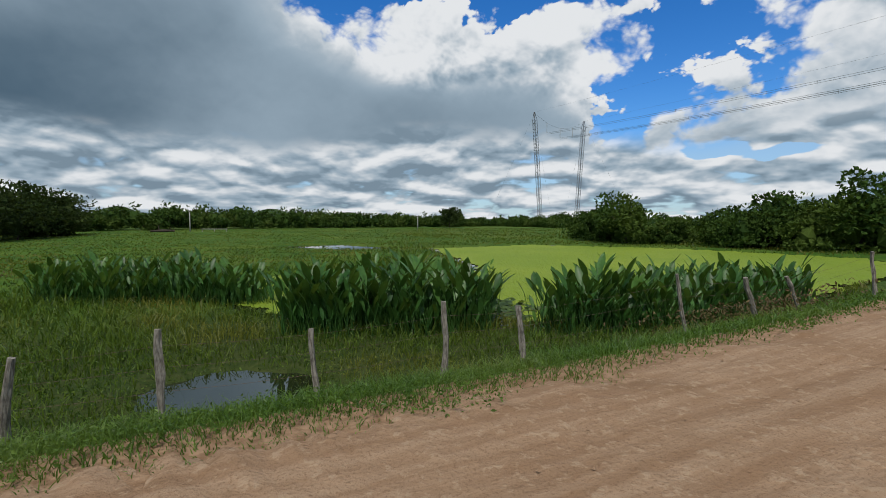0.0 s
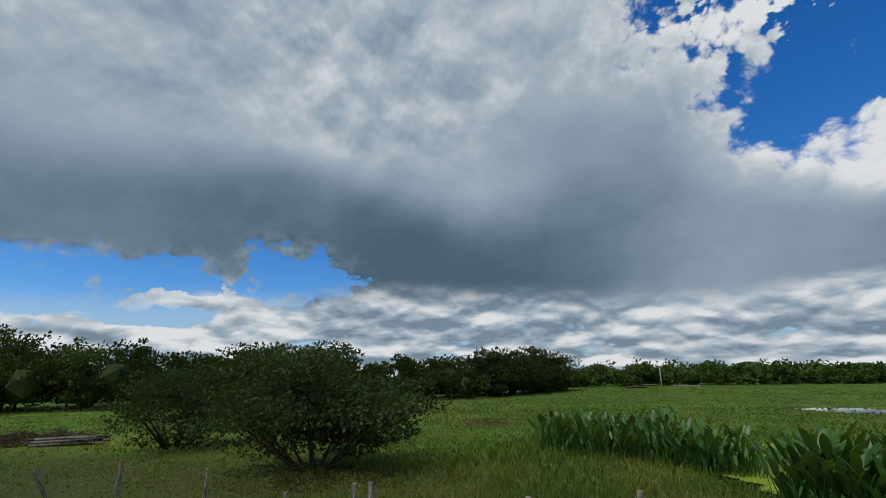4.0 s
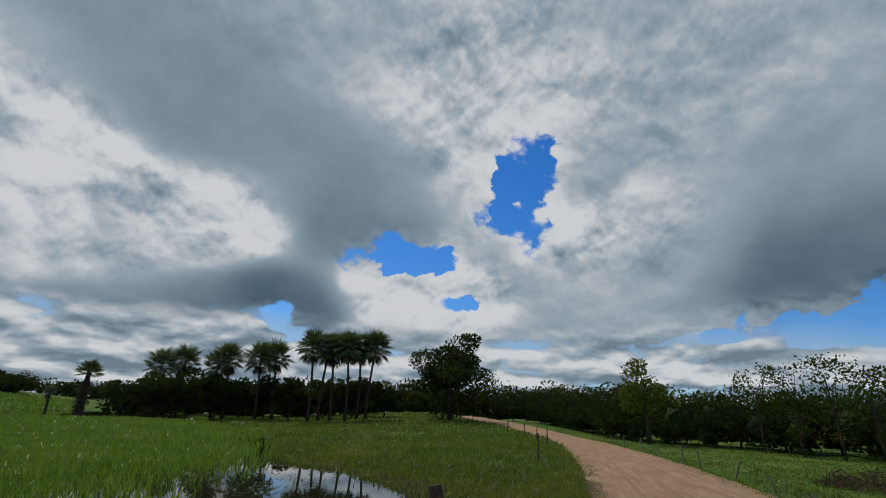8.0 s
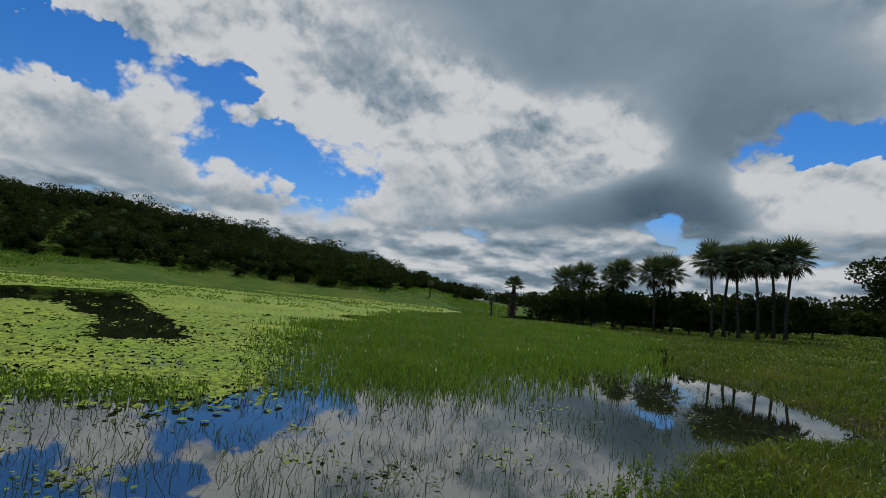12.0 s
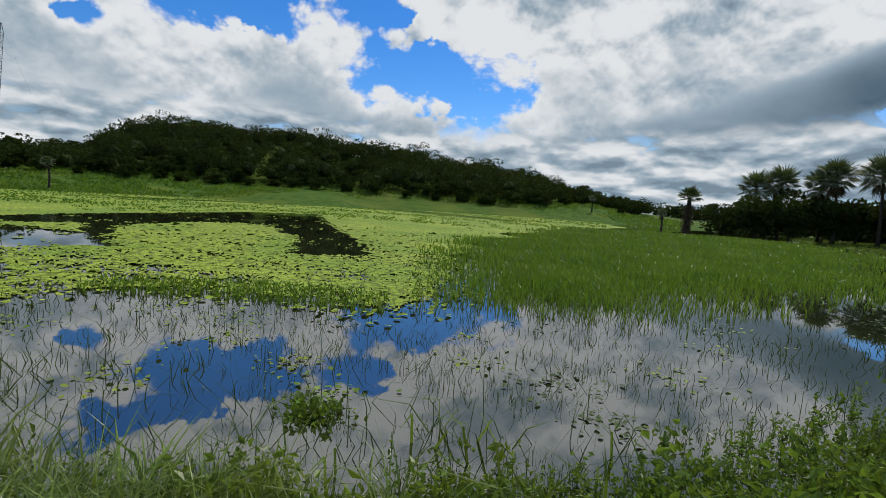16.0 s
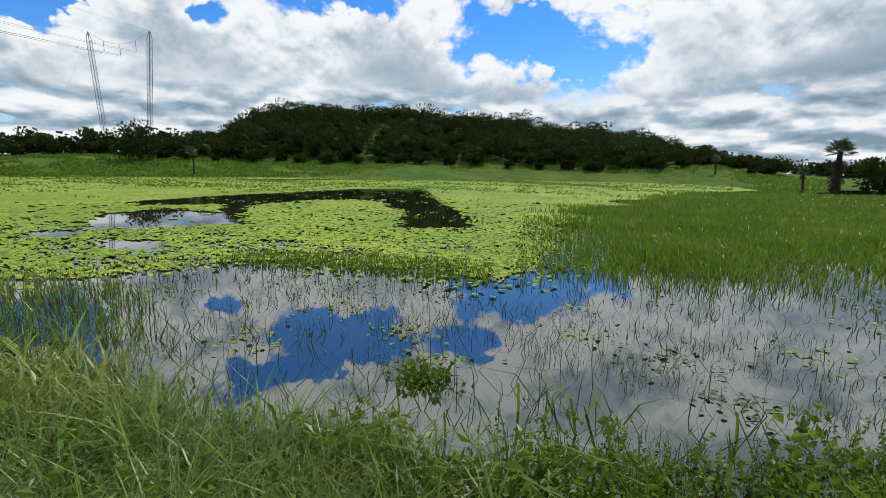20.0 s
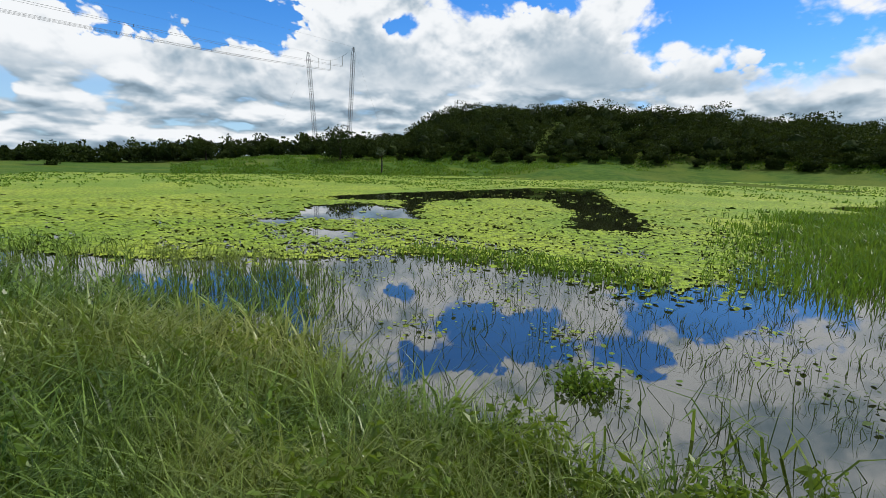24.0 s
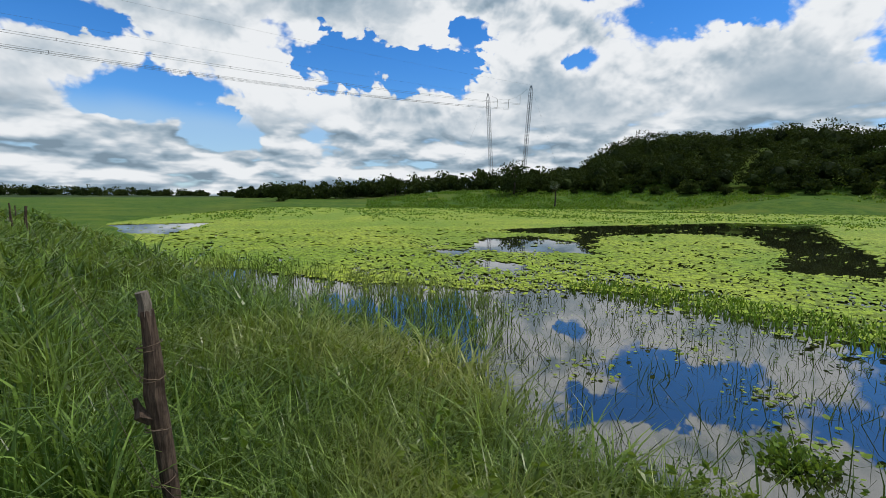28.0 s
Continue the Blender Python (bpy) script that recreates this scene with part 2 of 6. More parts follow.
def grass_ground():
    m, k = material("meadow")
    p = k.n("ShaderNodeNewGeometry").outputs["Position"]
    big = k.noise(p, 0.09, 4.0)
    mid = k.noise(p, 0.55, 5.0, 0.6)
    fine = k.noise(p, 7.0, 5.0, 0.65)
    col = k.mix(k.ramp(mid, 0.35, 0.65), (0.036, 0.088, 0.010), (0.072, 0.128, 0.015))
    col = k.mix(k.ramp(big, 0.48, 0.68), col, (0.098, 0.140, 0.018))
    col = k.mix(k.math("MULTIPLY", k.ramp(fine, 0.52, 0.75), 0.55), col, (0.022, 0.048, 0.008))
    far = k.noise(p, 0.02, 3.0)
    col = k.mix(k.math("MULTIPLY", k.ramp(far, 0.5, 0.65), 0.4), col, (0.12, 0.13, 0.026))
    # bare trodden soil near the road
    soil = k.n("ShaderNodeAttribute")
    soil.attribute_name = "soil"
    bare = k.math("ADD", soil.outputs["Fac"], k.math("MULTIPLY", k.math("SUBTRACT", k.noise(p, 2.6, 5.0, 0.65), 0.5), 1.3))
    col = k.mix(k.ramp(bare, 0.52, 0.68), col, k.mix(k.ramp(fine, 0.35, 0.65), (0.20, 0.118, 0.068), (0.33, 0.215, 0.135)))
    # humus and dead stalks of the bank, with the growth's shade painted in
    shaded_litter = k.n("ShaderNodeAttribute")
    shaded_litter.attribute_name = "shaded_litter"
    col = k.mix(k.math("MULTIPLY", shaded_litter.outputs["Fac"], k.ramp(mid, 0.25, 0.5, 0.7, 1.0)), col, k.mix(k.ramp(fine, 0.35, 0.65), (0.018, 0.020, 0.008), (0.050, 0.046, 0.020)))
    # wooded country beyond the fields
    col = k.mix(k.ramp(k.vec("LENGTH", p), 190.0, 260.0), col, k.mix(k.ramp(k.noise(p, 0.05, 5.0), 0.4, 0.6), (0.022, 0.042, 0.016), (0.045, 0.075, 0.022)))
    finish(k, principled(k, col, 0.9, 0.1, bumped(k, k.math("ADD", fine, mid), 0.9, 0.06)))
    return m


def dirt_mat():
    m, k = material("packed_dirt")
    p = k.n("ShaderNodeNewGeometry").outputs["Position"]
    along = k.n("ShaderNodeUVMap").outputs[0]
    u, v, _ = k.n("ShaderNodeSeparateXYZ", {0: along}).outputs
    streak = k.noise(k.n("ShaderNodeCombineXYZ", {0: k.math("MULTIPLY", u, 5.0), 1: k.math("MULTIPLY", v, 0.35), 2: 0.0}).outputs[0], 1.0, 6.0, 0.65)
    blot = k.noise(p, 0.7, 5.0, 0.6)
    grit = k.noise(p, 38.0, 5.0, 0.7)
    clod = k.noise(p, 9.0, 5.0, 0.65)
    col = k.mix(k.ramp(streak, 0.35, 0.68), (0.270, 0.165, 0.098), (0.37, 0.250, 0.162))
    col = k.mix(k.math("MULTIPLY", k.ramp(blot, 0.5, 0.72), 0.55), col, (0.205, 0.120, 0.066))
    col = k.mix(k.math("MULTIPLY", k.ramp(grit, 0.50, 0.66), 0.62), col, (0.19, 0.108, 0.062))
    col = k.mix(k.math("MULTIPLY", k.ramp(clod, 0.54, 0.66), 0.55), col, (0.44, 0.32, 0.215))
    h = k.math("ADD", k.math("MULTIPLY", clod, 1.2), k.math("ADD", k.math("MULTIPLY", streak, 0.35), k.math("MULTIPLY", grit, 0.5)))
    finish(k, principled(k, col, 0.95, 0.1, bumped(k, h, 0.9, 0.035)))
    return m


def water_mat():
    m, k = material("still_water")
    p = k.n("ShaderNodeNewGeometry").outputs["Position"]
    ripple = k.noise(p, 2.2, 2.0, 0.5)
    murk = k.mix(k.noise(p, 0.8, 3.0), (0.010, 0.013, 0.006), (0.022, 0.024, 0.012))
    node = k.n("ShaderNodeBsdfPrincipled", {"Base Color": murk, "Roughness": 0.012, "IOR": 2.75, "Specular IOR Level": 0.5,
                                            "Normal": bumped(k, ripple, 0.10, 0.006)})
    finish(k, node.outputs[0])
    return m


def mat_weed(name, a, b, holes):
    m, k = material(name)
    p = k.n("ShaderNodeNewGeometry").outputs["Position"]
    rnd = k.n("ShaderNodeNewGeometry").outputs["Random Per Island"]
    big = k.noise(p, 0.12, 4.0, 0.6)
    fine = k.noise(p, 5.0, 5.0, 0.7)
    cell = k.n("ShaderNodeTexVoronoi", {"Vector": p, "Scale": 4.5}).outputs["Distance"]
    col = k.mix(k.ramp(big, 0.38, 0.64), a, b)
    col = k.mix(k.math("MULTIPLY", rnd, 0.4), col, tuple(v * 0.72 for v in b))
    col = k.mix(k.math("MULTIPLY", k.ramp(fine, 0.52, 0.72), holes), col, (0.045, 0.075, 0.010))
    col = k.mix(k.math("MULTIPLY", k.ramp(cell, 0.42, 0.62), holes), col, (0.05, 0.075, 0.012))
    # grass growing through in long patches
    sward = k.noise(k.vec("MULTIPLY", p, (0.10, 0.14, 1.0)), 1.0, 5.0, 0.6)
    col = k.mix(k.math("MULTIPLY", k.ramp(sward, 0.50, 0.62), holes), col, (0.13, 0.225, 0.022))
    finish(k, principled(k, col, 0.75, 0.2, bumped(k, fine, 0.9, 0.05)))
    return m


def plain_metal(name, col, rough):
    m, k = material(name)
    p = k.n("ShaderNodeNewGeometry").outputs["Position"]
    c = k.mix(k.noise(p, 1.4, 4.0), col, tuple(v * 0.6 for v in col))
    finish(k, principled(k, c, rough, 0.4, None, 0.85))
    return m


M_GROUND, M_DIRT, M_WATER = grass_ground(), dirt_mat(), water_mat()
M_SALVINIA = mat_weed("floating_fern", (0.215, 0.325, 0.025), (0.33, 0.41, 0.042), 0.6)
M_DUCKWEED = mat_weed("duckweed", (0.175, 0.255, 0.018), (0.225, 0.295, 0.024), 0.12)
M_GRASS = leaf_mat("grass_blade", (0.045, 0.105, 0.014), (0.12, 0.20, 0.030), (0.155, 0.185, 0.04))
M_FIELD = leaf_mat("field_grass", (0.016, 0.048, 0.006), (0.115, 0.175, 0.020), (0.165, 0.160, 0.028), 0.5, 0.36)
M_BLUEGRASS = leaf_mat("bank_grass", (0.012, 0.044, 0.007), (0.250, 0.390, 0.080), (0.20, 0.25, 0.06), 0.34, 0.42, skew=1.8)
M_LONG = leaf_mat("long_grass", (0.018, 0.062, 0.010), (0.290, 0.430, 0.095), (0.27, 0.30, 0.08), 0.32, 0.40, skew=1.5)
M_REED = leaf_mat("reed_blade", (0.010, 0.026, 0.005), (0.048, 0.095, 0.014), None, 0.6, 0.2, 0.15)
M_TALL = leaf_mat("marsh_grass", (0.018, 0.075, 0.008), (0.110, 0.255, 0.022), (0.125, 0.225, 0.026), 0.4)
M_HERB = leaf_mat("herb_leaf", (0.016, 0.055, 0.008), (0.175, 0.290, 0.040), (0.19, 0.25, 0.035), 0.38)
M_VERGE = leaf_mat("verge_leaf", (0.022, 0.070, 0.012), (0.140, 0.250, 0.045), (0.16, 0.22, 0.05), 0.4)
M_PAD = leaf_mat("pad_leaf", (0.085, 0.150, 0.016), (0.23, 0.31, 0.035), (0.25, 0.27, 0.04), 0.6, 0.1, 0.2)
M_DARKPAD = leaf_mat("dark_pad", (0.020, 0.042, 0.010), (0.070, 0.110, 0.024), None, 0.6, 0.05, 0.2)
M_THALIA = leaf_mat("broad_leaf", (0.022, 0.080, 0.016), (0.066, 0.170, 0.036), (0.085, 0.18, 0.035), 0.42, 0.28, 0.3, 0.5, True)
# darker copy of broad_leaf: the stand's inner shade put into the colour
M_THALIA_SHADED = leaf_mat("broad_leaf_shaded", (0.016, 0.062, 0.012), (0.060, 0.150, 0.032), None, 0.42, 0.28, 0.3)
# woodland colour lowered to hold the shade of backlit, dense crowns
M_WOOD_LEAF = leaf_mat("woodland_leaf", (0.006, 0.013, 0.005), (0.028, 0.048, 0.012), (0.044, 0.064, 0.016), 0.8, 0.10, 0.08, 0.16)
M_HEDGE_LEAF = leaf_mat("thicket_leaf", (0.012, 0.032, 0.007), (0.050, 0.094, 0.018), (0.066, 0.102, 0.02), 0.8, 0.12, 0.08, 0.16)
M_SHRUB_LEAF = leaf_mat("shrub_leaf", (0.010, 0.024, 0.008), (0.040, 0.066, 0.022), (0.045, 0.07, 0.024), 0.8, 0.12, 0.1)
M_YELLOW_LEAF = leaf_mat("yellow_leaf", (0.05, 0.085, 0.012), (0.13, 0.16, 0.02), None, 0.8, 0.15, 0.1)
M_PALM = leaf_mat("palm_leaf", (0.030, 0.055, 0.026), (0.115, 0.150, 0.080), None, 0.38, 0.2, 0.5, 0.25, True)
M_BROWN = leaf_mat("dry_leaf", (0.075, 0.045, 0.022), (0.16, 0.105, 0.055), (0.10, 0.09, 0.03), 0.8, 0.1)
M_DEAD = leaf_mat("dead_fan", (0.030, 0.024, 0.015), (0.075, 0.056, 0.034), None, 0.8, 0.1)
M_BARK = bark_mat("bark", (0.035, 0.028, 0.022), (0.085, 0.07, 0.055))
M_PALM_BARK = bark_mat("palm_bark", (0.028, 0.025, 0.021), (0.065, 0.060, 0.052))
M_POST = bark_mat("weathered_post", (0.11, 0.095, 0.08), (0.30, 0.275, 0.24), 14.0)
M_POST_DARK = bark_mat("dark_post", (0.045, 0.032, 0.026), (0.11, 0.08, 0.062), 14.0)
M_CUT = bark_mat("split_wood", (0.10, 0.085, 0.07), (0.19, 0.165, 0.14), 18.0)
M_WIRE = plain_metal("rusty_wire", (0.16, 0.12, 0.09), 0.7)
M_STEEL = plain_metal("galvanised_steel", (0.30, 0.31, 0.33), 0.55)
M_CABLE = plain_metal("cable", (0.16, 0.17, 0.18), 0.6)
M_POLE = bark_mat("pole_concrete", (0.30, 0.29, 0.27), (0.42, 0.41, 0.38), 3.0)

# ------------------------------------------------------------------ mesh helpers
rng = np.random.default_rng(7)


def mesh(name, v, f, mat, smooth=False):
    me = bpy.data.meshes.new(name)
    me.from_pydata(np.asarray(v, dtype=np.float32), [], np.asarray(f, dtype=np.int32) if not isinstance(f, list) else f)
    me.materials.append(mat)
    if smooth:
        me.polygons.foreach_set("use_smooth", np.ones(len(me.polygons), dtype=bool))
    me.update()
    return me


def part(name, me, parent=None, label="", m=None):
    ob = new(name, me)
    if parent is not None:
        ob.parent = parent
    if m is not None:
        ob.matrix_basis = m
    return tagged(ob, label)


def join(chunks):
    vs, fs, base = [], [], 0
    for v, f in chunks:
        vs.append(v)
        fs.append(np.asarray(f) + base)
        base += len(v)
    return np.concatenate(vs), np.concatenate(fs)


def tube(points, radii, sides=7, cap=True, wobble=0.0, r=None):
    """A tapered tube of triangles along a line."""
    p = np.asarray(points, float)
    n = len(p)
    d = np.gradient(p, axis=0)
    d /= np.linalg.norm(d, axis=1)[:, None] + 1e-9
    ref = np.where(np.abs(d[:, 2:3]) > 0.9, np.array([[1.0, 0, 0]]), np.array([[0, 0, 1.0]]))
    a = np.cross(d, ref)
    a /= np.linalg.norm(a, axis=1)[:, None]
    b = np.cross(d, a)
    ang = np.linspace(0, 2 * np.pi, sides, endpoint=False)
    rad = np.asarray(radii, float)[:, None]
    if wobble and r is not None:
        rad = rad * (1 + wobble * r.normal(size=(n, sides)))
    ring = p[:, None] + (np.cos(ang)[None, :, None] * a[:, None] + np.sin(ang)[None, :, None] * b[:, None]) * (rad * np.ones((1, sides)))[..., None]
    v = ring.reshape(-1, 3)
    f = []
    for i in range(n - 1):
        for j in range(sides):
            q = (j + 1) % sides
            f += [(i * sides + j, i * sides + q, (i + 1) * sides + q), (i * sides + j, (i + 1) * sides + q, (i + 1) * sides + j)]
    if cap:
        v = np.concatenate([v, p[:1], p[-1:]])
        for j in range(sides):
            q = (j + 1) % sides
            f += [(len(v) - 2, q, j), (len(v) - 1, (n - 1) * sides + j, (n - 1) * sides + q)]
    return v, np.array(f)


def unit(v):
    return v / (np.linalg.norm(v, axis=-1, keepdims=True) + 1e-9)


def leaves(pos, size, out, r, droop=0.0, narrow=0.5):
    """One folded, pointed leaf of two triangles at each place, facing roughly along out."""
    n = len(pos)
    d = unit(out + r.normal(size=(n, 3)) * 0.75 + np.array([0, 0, -droop]))
    side = unit(np.cross(d, r.normal(size=(n, 3))))
    s = size[:, None] * (0.7 + 0.6 * r.random((n, 1)))
    nrm = np.cross(d, side)
    a = pos - d * s * 0.5
    b = pos + d * s * 0.5
    m1 = pos + side * s * narrow * 0.5 + nrm * s * 0.12
    m2 = pos - side * s * narrow * 0.5 + nrm * s * 0.12
    v = np.stack([a, m1, b, m2], 1).reshape(-1, 3)
    i = np.arange(n)[:, None] * 4
    return v, np.concatenate([i + np.array([[0, 1, 2]]), i + np.array([[0, 2, 3]])])


def blades(pos, height, width, r, lean=0.35, bend=0.5):
    """Grass blades of three triangles, each leaning and bending its own way."""
    n = len(pos)
    a = r.random(n) * 2 * np.pi
    go = np.stack([np.cos(a), np.sin(a), np.zeros(n)], 1)
    side = np.stack([-np.sin(a), np.cos(a), np.zeros(n)], 1)
    turn = r.random(n) * np.pi
    side = side * np.cos(turn)[:, None] + go * np.sin(turn)[:, None]
    h = height[:, None]
    w = width[:, None]
    l = (lean * r.random((n, 1)))
    k = bend * r.random((n, 1))
    up = np.array([[0, 0, 1.0]])
    mid = pos + up * h * 0.55 + go * h * l * 0.5
    tip = pos + up * h * (1.0 - 0.35 * k) + go * h * (l + k)
    v = np.stack([pos - side * w * 0.5, pos + side * w * 0.5, mid - side * w * 0.42, mid + side * w * 0.42, tip], 1).reshape(-1, 3)
    i = np.arange(n)[:, None] * 5
    return v, np.concatenate([i + np.array([[0, 1, 3]]), i + np.array([[0, 3, 2]]), i + np.array([[2, 3, 4]])])


def arched(pos, go, height, width, reach, droop):
    """Long grass blades of seven triangles that rise, arch over and hang at the tip."""
    n = len(pos)
    side = np.stack([-go[:, 1], go[:, 0], 0.25 * np.sin(np.arange(n) * 2.4)], 1)
    v = []
    for t, w in ((0.0, 0.7), (0.32, 1.0), (0.60, 0.85), (0.82, 0.5), (1.0, 0.0)):
        c = pos + go * (height * reach * t ** 1.7)[:, None]
        c = c + np.array([[0, 0, 1.0]]) * (height * (t - droop * t ** 2.6))[:, None]
        if w:
            v += [c - side * (width * w * 0.5)[:, None], c + side * (width * w * 0.5)[:, None]]
        else:
            v.append(c)
    i = np.arange(n)[:, None] * 9
    f = [i + np.array([[k, k + 1, k + 3]]) for k in (0, 2, 4)] + [i + np.array([[k, k + 3, k + 2]]) for k in (0, 2, 4)] + [i + np.array([[6, 7, 8]])]
    return np.stack(v, 1).reshape(-1, 3), np.concatenate(f)


def poly_sd(x, y, poly):
    """Distance to a polygon's edge, negative inside."""
    x, y = np.asarray(x, float), np.asarray(y, float)
    best = np.full(x.shape, 1e9)
    inside = np.zeros(x.shape, bool)
    n = len(poly)
    for i in range(n):
        (ax, ay), (bx, by) = poly[i], poly[(i + 1) % n]
        dx, dy = bx - ax, by - ay
        t = np.clip(((x - ax) * dx + (y - ay) * dy) / (dx * dx + dy * dy), 0, 1)
        best = np.minimum(best, np.hypot(x - ax - t * dx, y - ay - t * dy))
        if ay != by:
            inside ^= ((ay > y) != (by > y)) & (x < (bx - ax) * (y - ay) / (by - ay) + ax)
    return np.where(inside, -best, best)


def step(a, b, x):
    t = np.clip((x - a) / (b - a), 0, 1)
    return t * t * (3 - 2 * t)


_waves = [(rng.normal(size=2), rng.random() * 6.3) for _ in range(10)]


def ripple(x, y, scale=1.0):
    """Smooth uneven values about 0, roughly within -1 and 1."""
    s = 0
    for i, (kk, ph) in enumerate(_waves):
        s = s + np.sin((x * kk[0] + y * kk[1]) / scale * (1 + 0.35 * i) + ph) / (1 + 0.25 * i)
    return s / 3.2


# ------------------------------------------------------------------ plan
WATER_S, WATER_N = -0.60, -0.85
ROAD = [(300, 180), (140, 83), (80, 46), (40, 24.5), (20, 13.2), (7.4, 5.7), (1.5, 2.5), (-1.75, 0.85), (-5.5, -1.4), (-10, -4.2), (-20.0, -11.8), (-30, -20.3), (-40, -30.5), (-50, -45),
        (-58, -63), (-72, -85), (-120, -130)]
POND_S = [(7.2, -0.6), (5.2, -1.5), (3.7, -1.5), (2.6, -2.2), (1.5, -2.75), (0.2, -3.4), (-1.5, -5.2), (-3.7, -8.8), (-6.7, -10.4), (-9.5, -11.6), (-10.5, -19), (-9, -23), (-17, -45), (-21, -68),
          (-20, -105), (12, -128), (50, -130), (76, -104), (90, -70), (100, -25), (105, 8), (60, 15), (43, 15.5), (30, 9.5), (18, 4.5), (9.5, 1.0)]
POND_N = [(-8.8, 20.5), (-5, 21.8), (-1.5, 21.5), (1.8, 23.2), (1.0, 30), (-1.1, 40.5), (8.4, 46), (19.4, 40.2), (26, 29.8), (24.5, 24), (19.8, 21), (14.6, 17.5), (10, 13.5), (5, 10.8), (1.5, 11.5), (-1.5, 11),
          (-4.5, 12.6), (-7, 15)]
MEADOW_POOL = [(-20.5, -37), (-25.5, -33.8), (-31, -40), (-27, -43.5)]
SLIVER = [(-15, 43.0), (-10, 45.6), (-4, 41.0), (-7, 38.9), (-11, 40.6)]
PUDDLE = [(-4.1, 6.5), (-3.7, 7.2), (-3.0, 7.5), (-2.1, 7.1), (-2.0, 6.6), (-2.6, 6.45), (-3.2, 6.1), (-3.8, 6.2)]
OPEN_WATER = [
    [(32.0, -13.0), (33.6, -17.0), (35, -22), (36.5, -30), (38, -38), (35, -46), (25, -34), (19.9, -28), (14.9, -22.6), (12.1, -19.5), (10.0, -16.3), (10.9, -14.8), (12.1, -14.3), (14.0, -16.6), (15.8, -19.6), (18.4, -21.2), (22.3, -24.8),
     (25.3, -25), (26.8, -22), (25.4, -16.6), (21.2, -13.5), (21.4, -12.6), (26.9, -16), (29.1, -12.2)],
    [(24.6, -9.0), (26.5, -12.4), (20.7, -13.2), (17.2, -11.0), (18.2, -9.3), (18.7, -7.4), (20.4, -6.4)], [(16.4, -6.0), (15.0, -6.8), (13.9, -6.2), (14.7, -5.3)], [(20.3, -5.0), (19.4, -6.2), (18.0, -5.5), (18.7, -4.5)],
    [(78, -47), (69, -78), (63, -74), (70, -47)], [(54, -108), (64, -96), (31, -78), (20, -74), (19, -80), (27, -87)], [(58, -126), (74, -102), (80, -104), (62, -128)],
    [(40, 17), (43.5, 8.5), (31, 8.2), (32, 11.5)], [(8, -64), (-2, -70), (-12, -74), (-19, -66), (-20, -75), (-14, -98), (-8, -100), (3, -84)]]
TALL_ZONE = [(4.2, -10.5), (6.6, -17), (9.3, -25), (10.5, -50), (8, -64), (-2, -70), (-12, -74), (-19, -66), (-17, -45), (-9.2, -26), (-8.0, -23.0), (-3.6, -17.0), (0.5, -11.8)]
MAT_ZONE = [(12.4, -1.8), (11.0, -4.6), (9.6, -7.4), (7.2, -7.9), (4.6, -8.6), (4.4, -10.5), (6.8, -17), (9.5, -25), (10.7, -50), (8, -64), (3, -84), (12, -126), (50, -128), (75, -103), (89, -69), (99, -25), (104, 8), (60, 15),
            (43, 15.5), (30, 9.0), (18, 3.6)]


def road_at(x, y):
    """Signed distance to the road's middle line (positive on the north side)."""
    x, y = np.asarray(x, float), np.asarray(y, float)
    best, side = np.full(x.shape, 1e9), np.zeros(x.shape)
    for (ax, ay), (bx, by) in zip(ROAD_LINE[:-1], ROAD_LINE[1:]):
        dx, dy = bx - ax, by - ay
        t = np.clip(((x - ax) * dx + (y - ay) * dy) / (dx * dx + dy * dy), 0, 1)
        ex, ey = x - ax - t * dx, y - ay - t * dy
        dd = np.hypot(ex, ey)
        s = np.where(dx * ey - dy * ex < 0, 1.0, -1.0)
        side = np.where(dd < best, s, side)
        best = np.minimum(best, dd)
    return best * side


def spline(pts, n):
    p = np.asarray(pts, float)
    q = np.concatenate([2 * p[:1] - p[1:2], p, 2 * p[-1:] - p[-2:-1]])
    out = []
    for i in range(1, len(q) - 2):
        for t in np.linspace(0, 1, n, endpoint=False):
            a, b, c, d = q[i - 1], q[i], q[i + 1], q[i + 2]
            out.append(0.5 * (2 * b + (c - a) * t + (2 * a - 5 * b + 4 * c - d) * t * t + (3 * b - a - 3 * c + d) * t ** 3))
    out.append(p[-1])
    return np.array(out)


ROAD_LINE = spline(ROAD, 5)


def ahead(az, d):
    a = np.radians(az)
    return -d * np.sin(a), d * np.cos(a)


# tops of the wooded ridge: heading and height of its ground
RIDGE_AZ = [150, 176, 183, 188, 195, 204, 210, 220, 231, 235, 239, 243, 250, 262, 300]
RIDGE_H = [0, 0.3, 1.0, 2.8, 6.5, 9.5, 12.5, 14.5, 14.5, 12.5, 5.5, 3.5, 1.8, 1.2, 0]


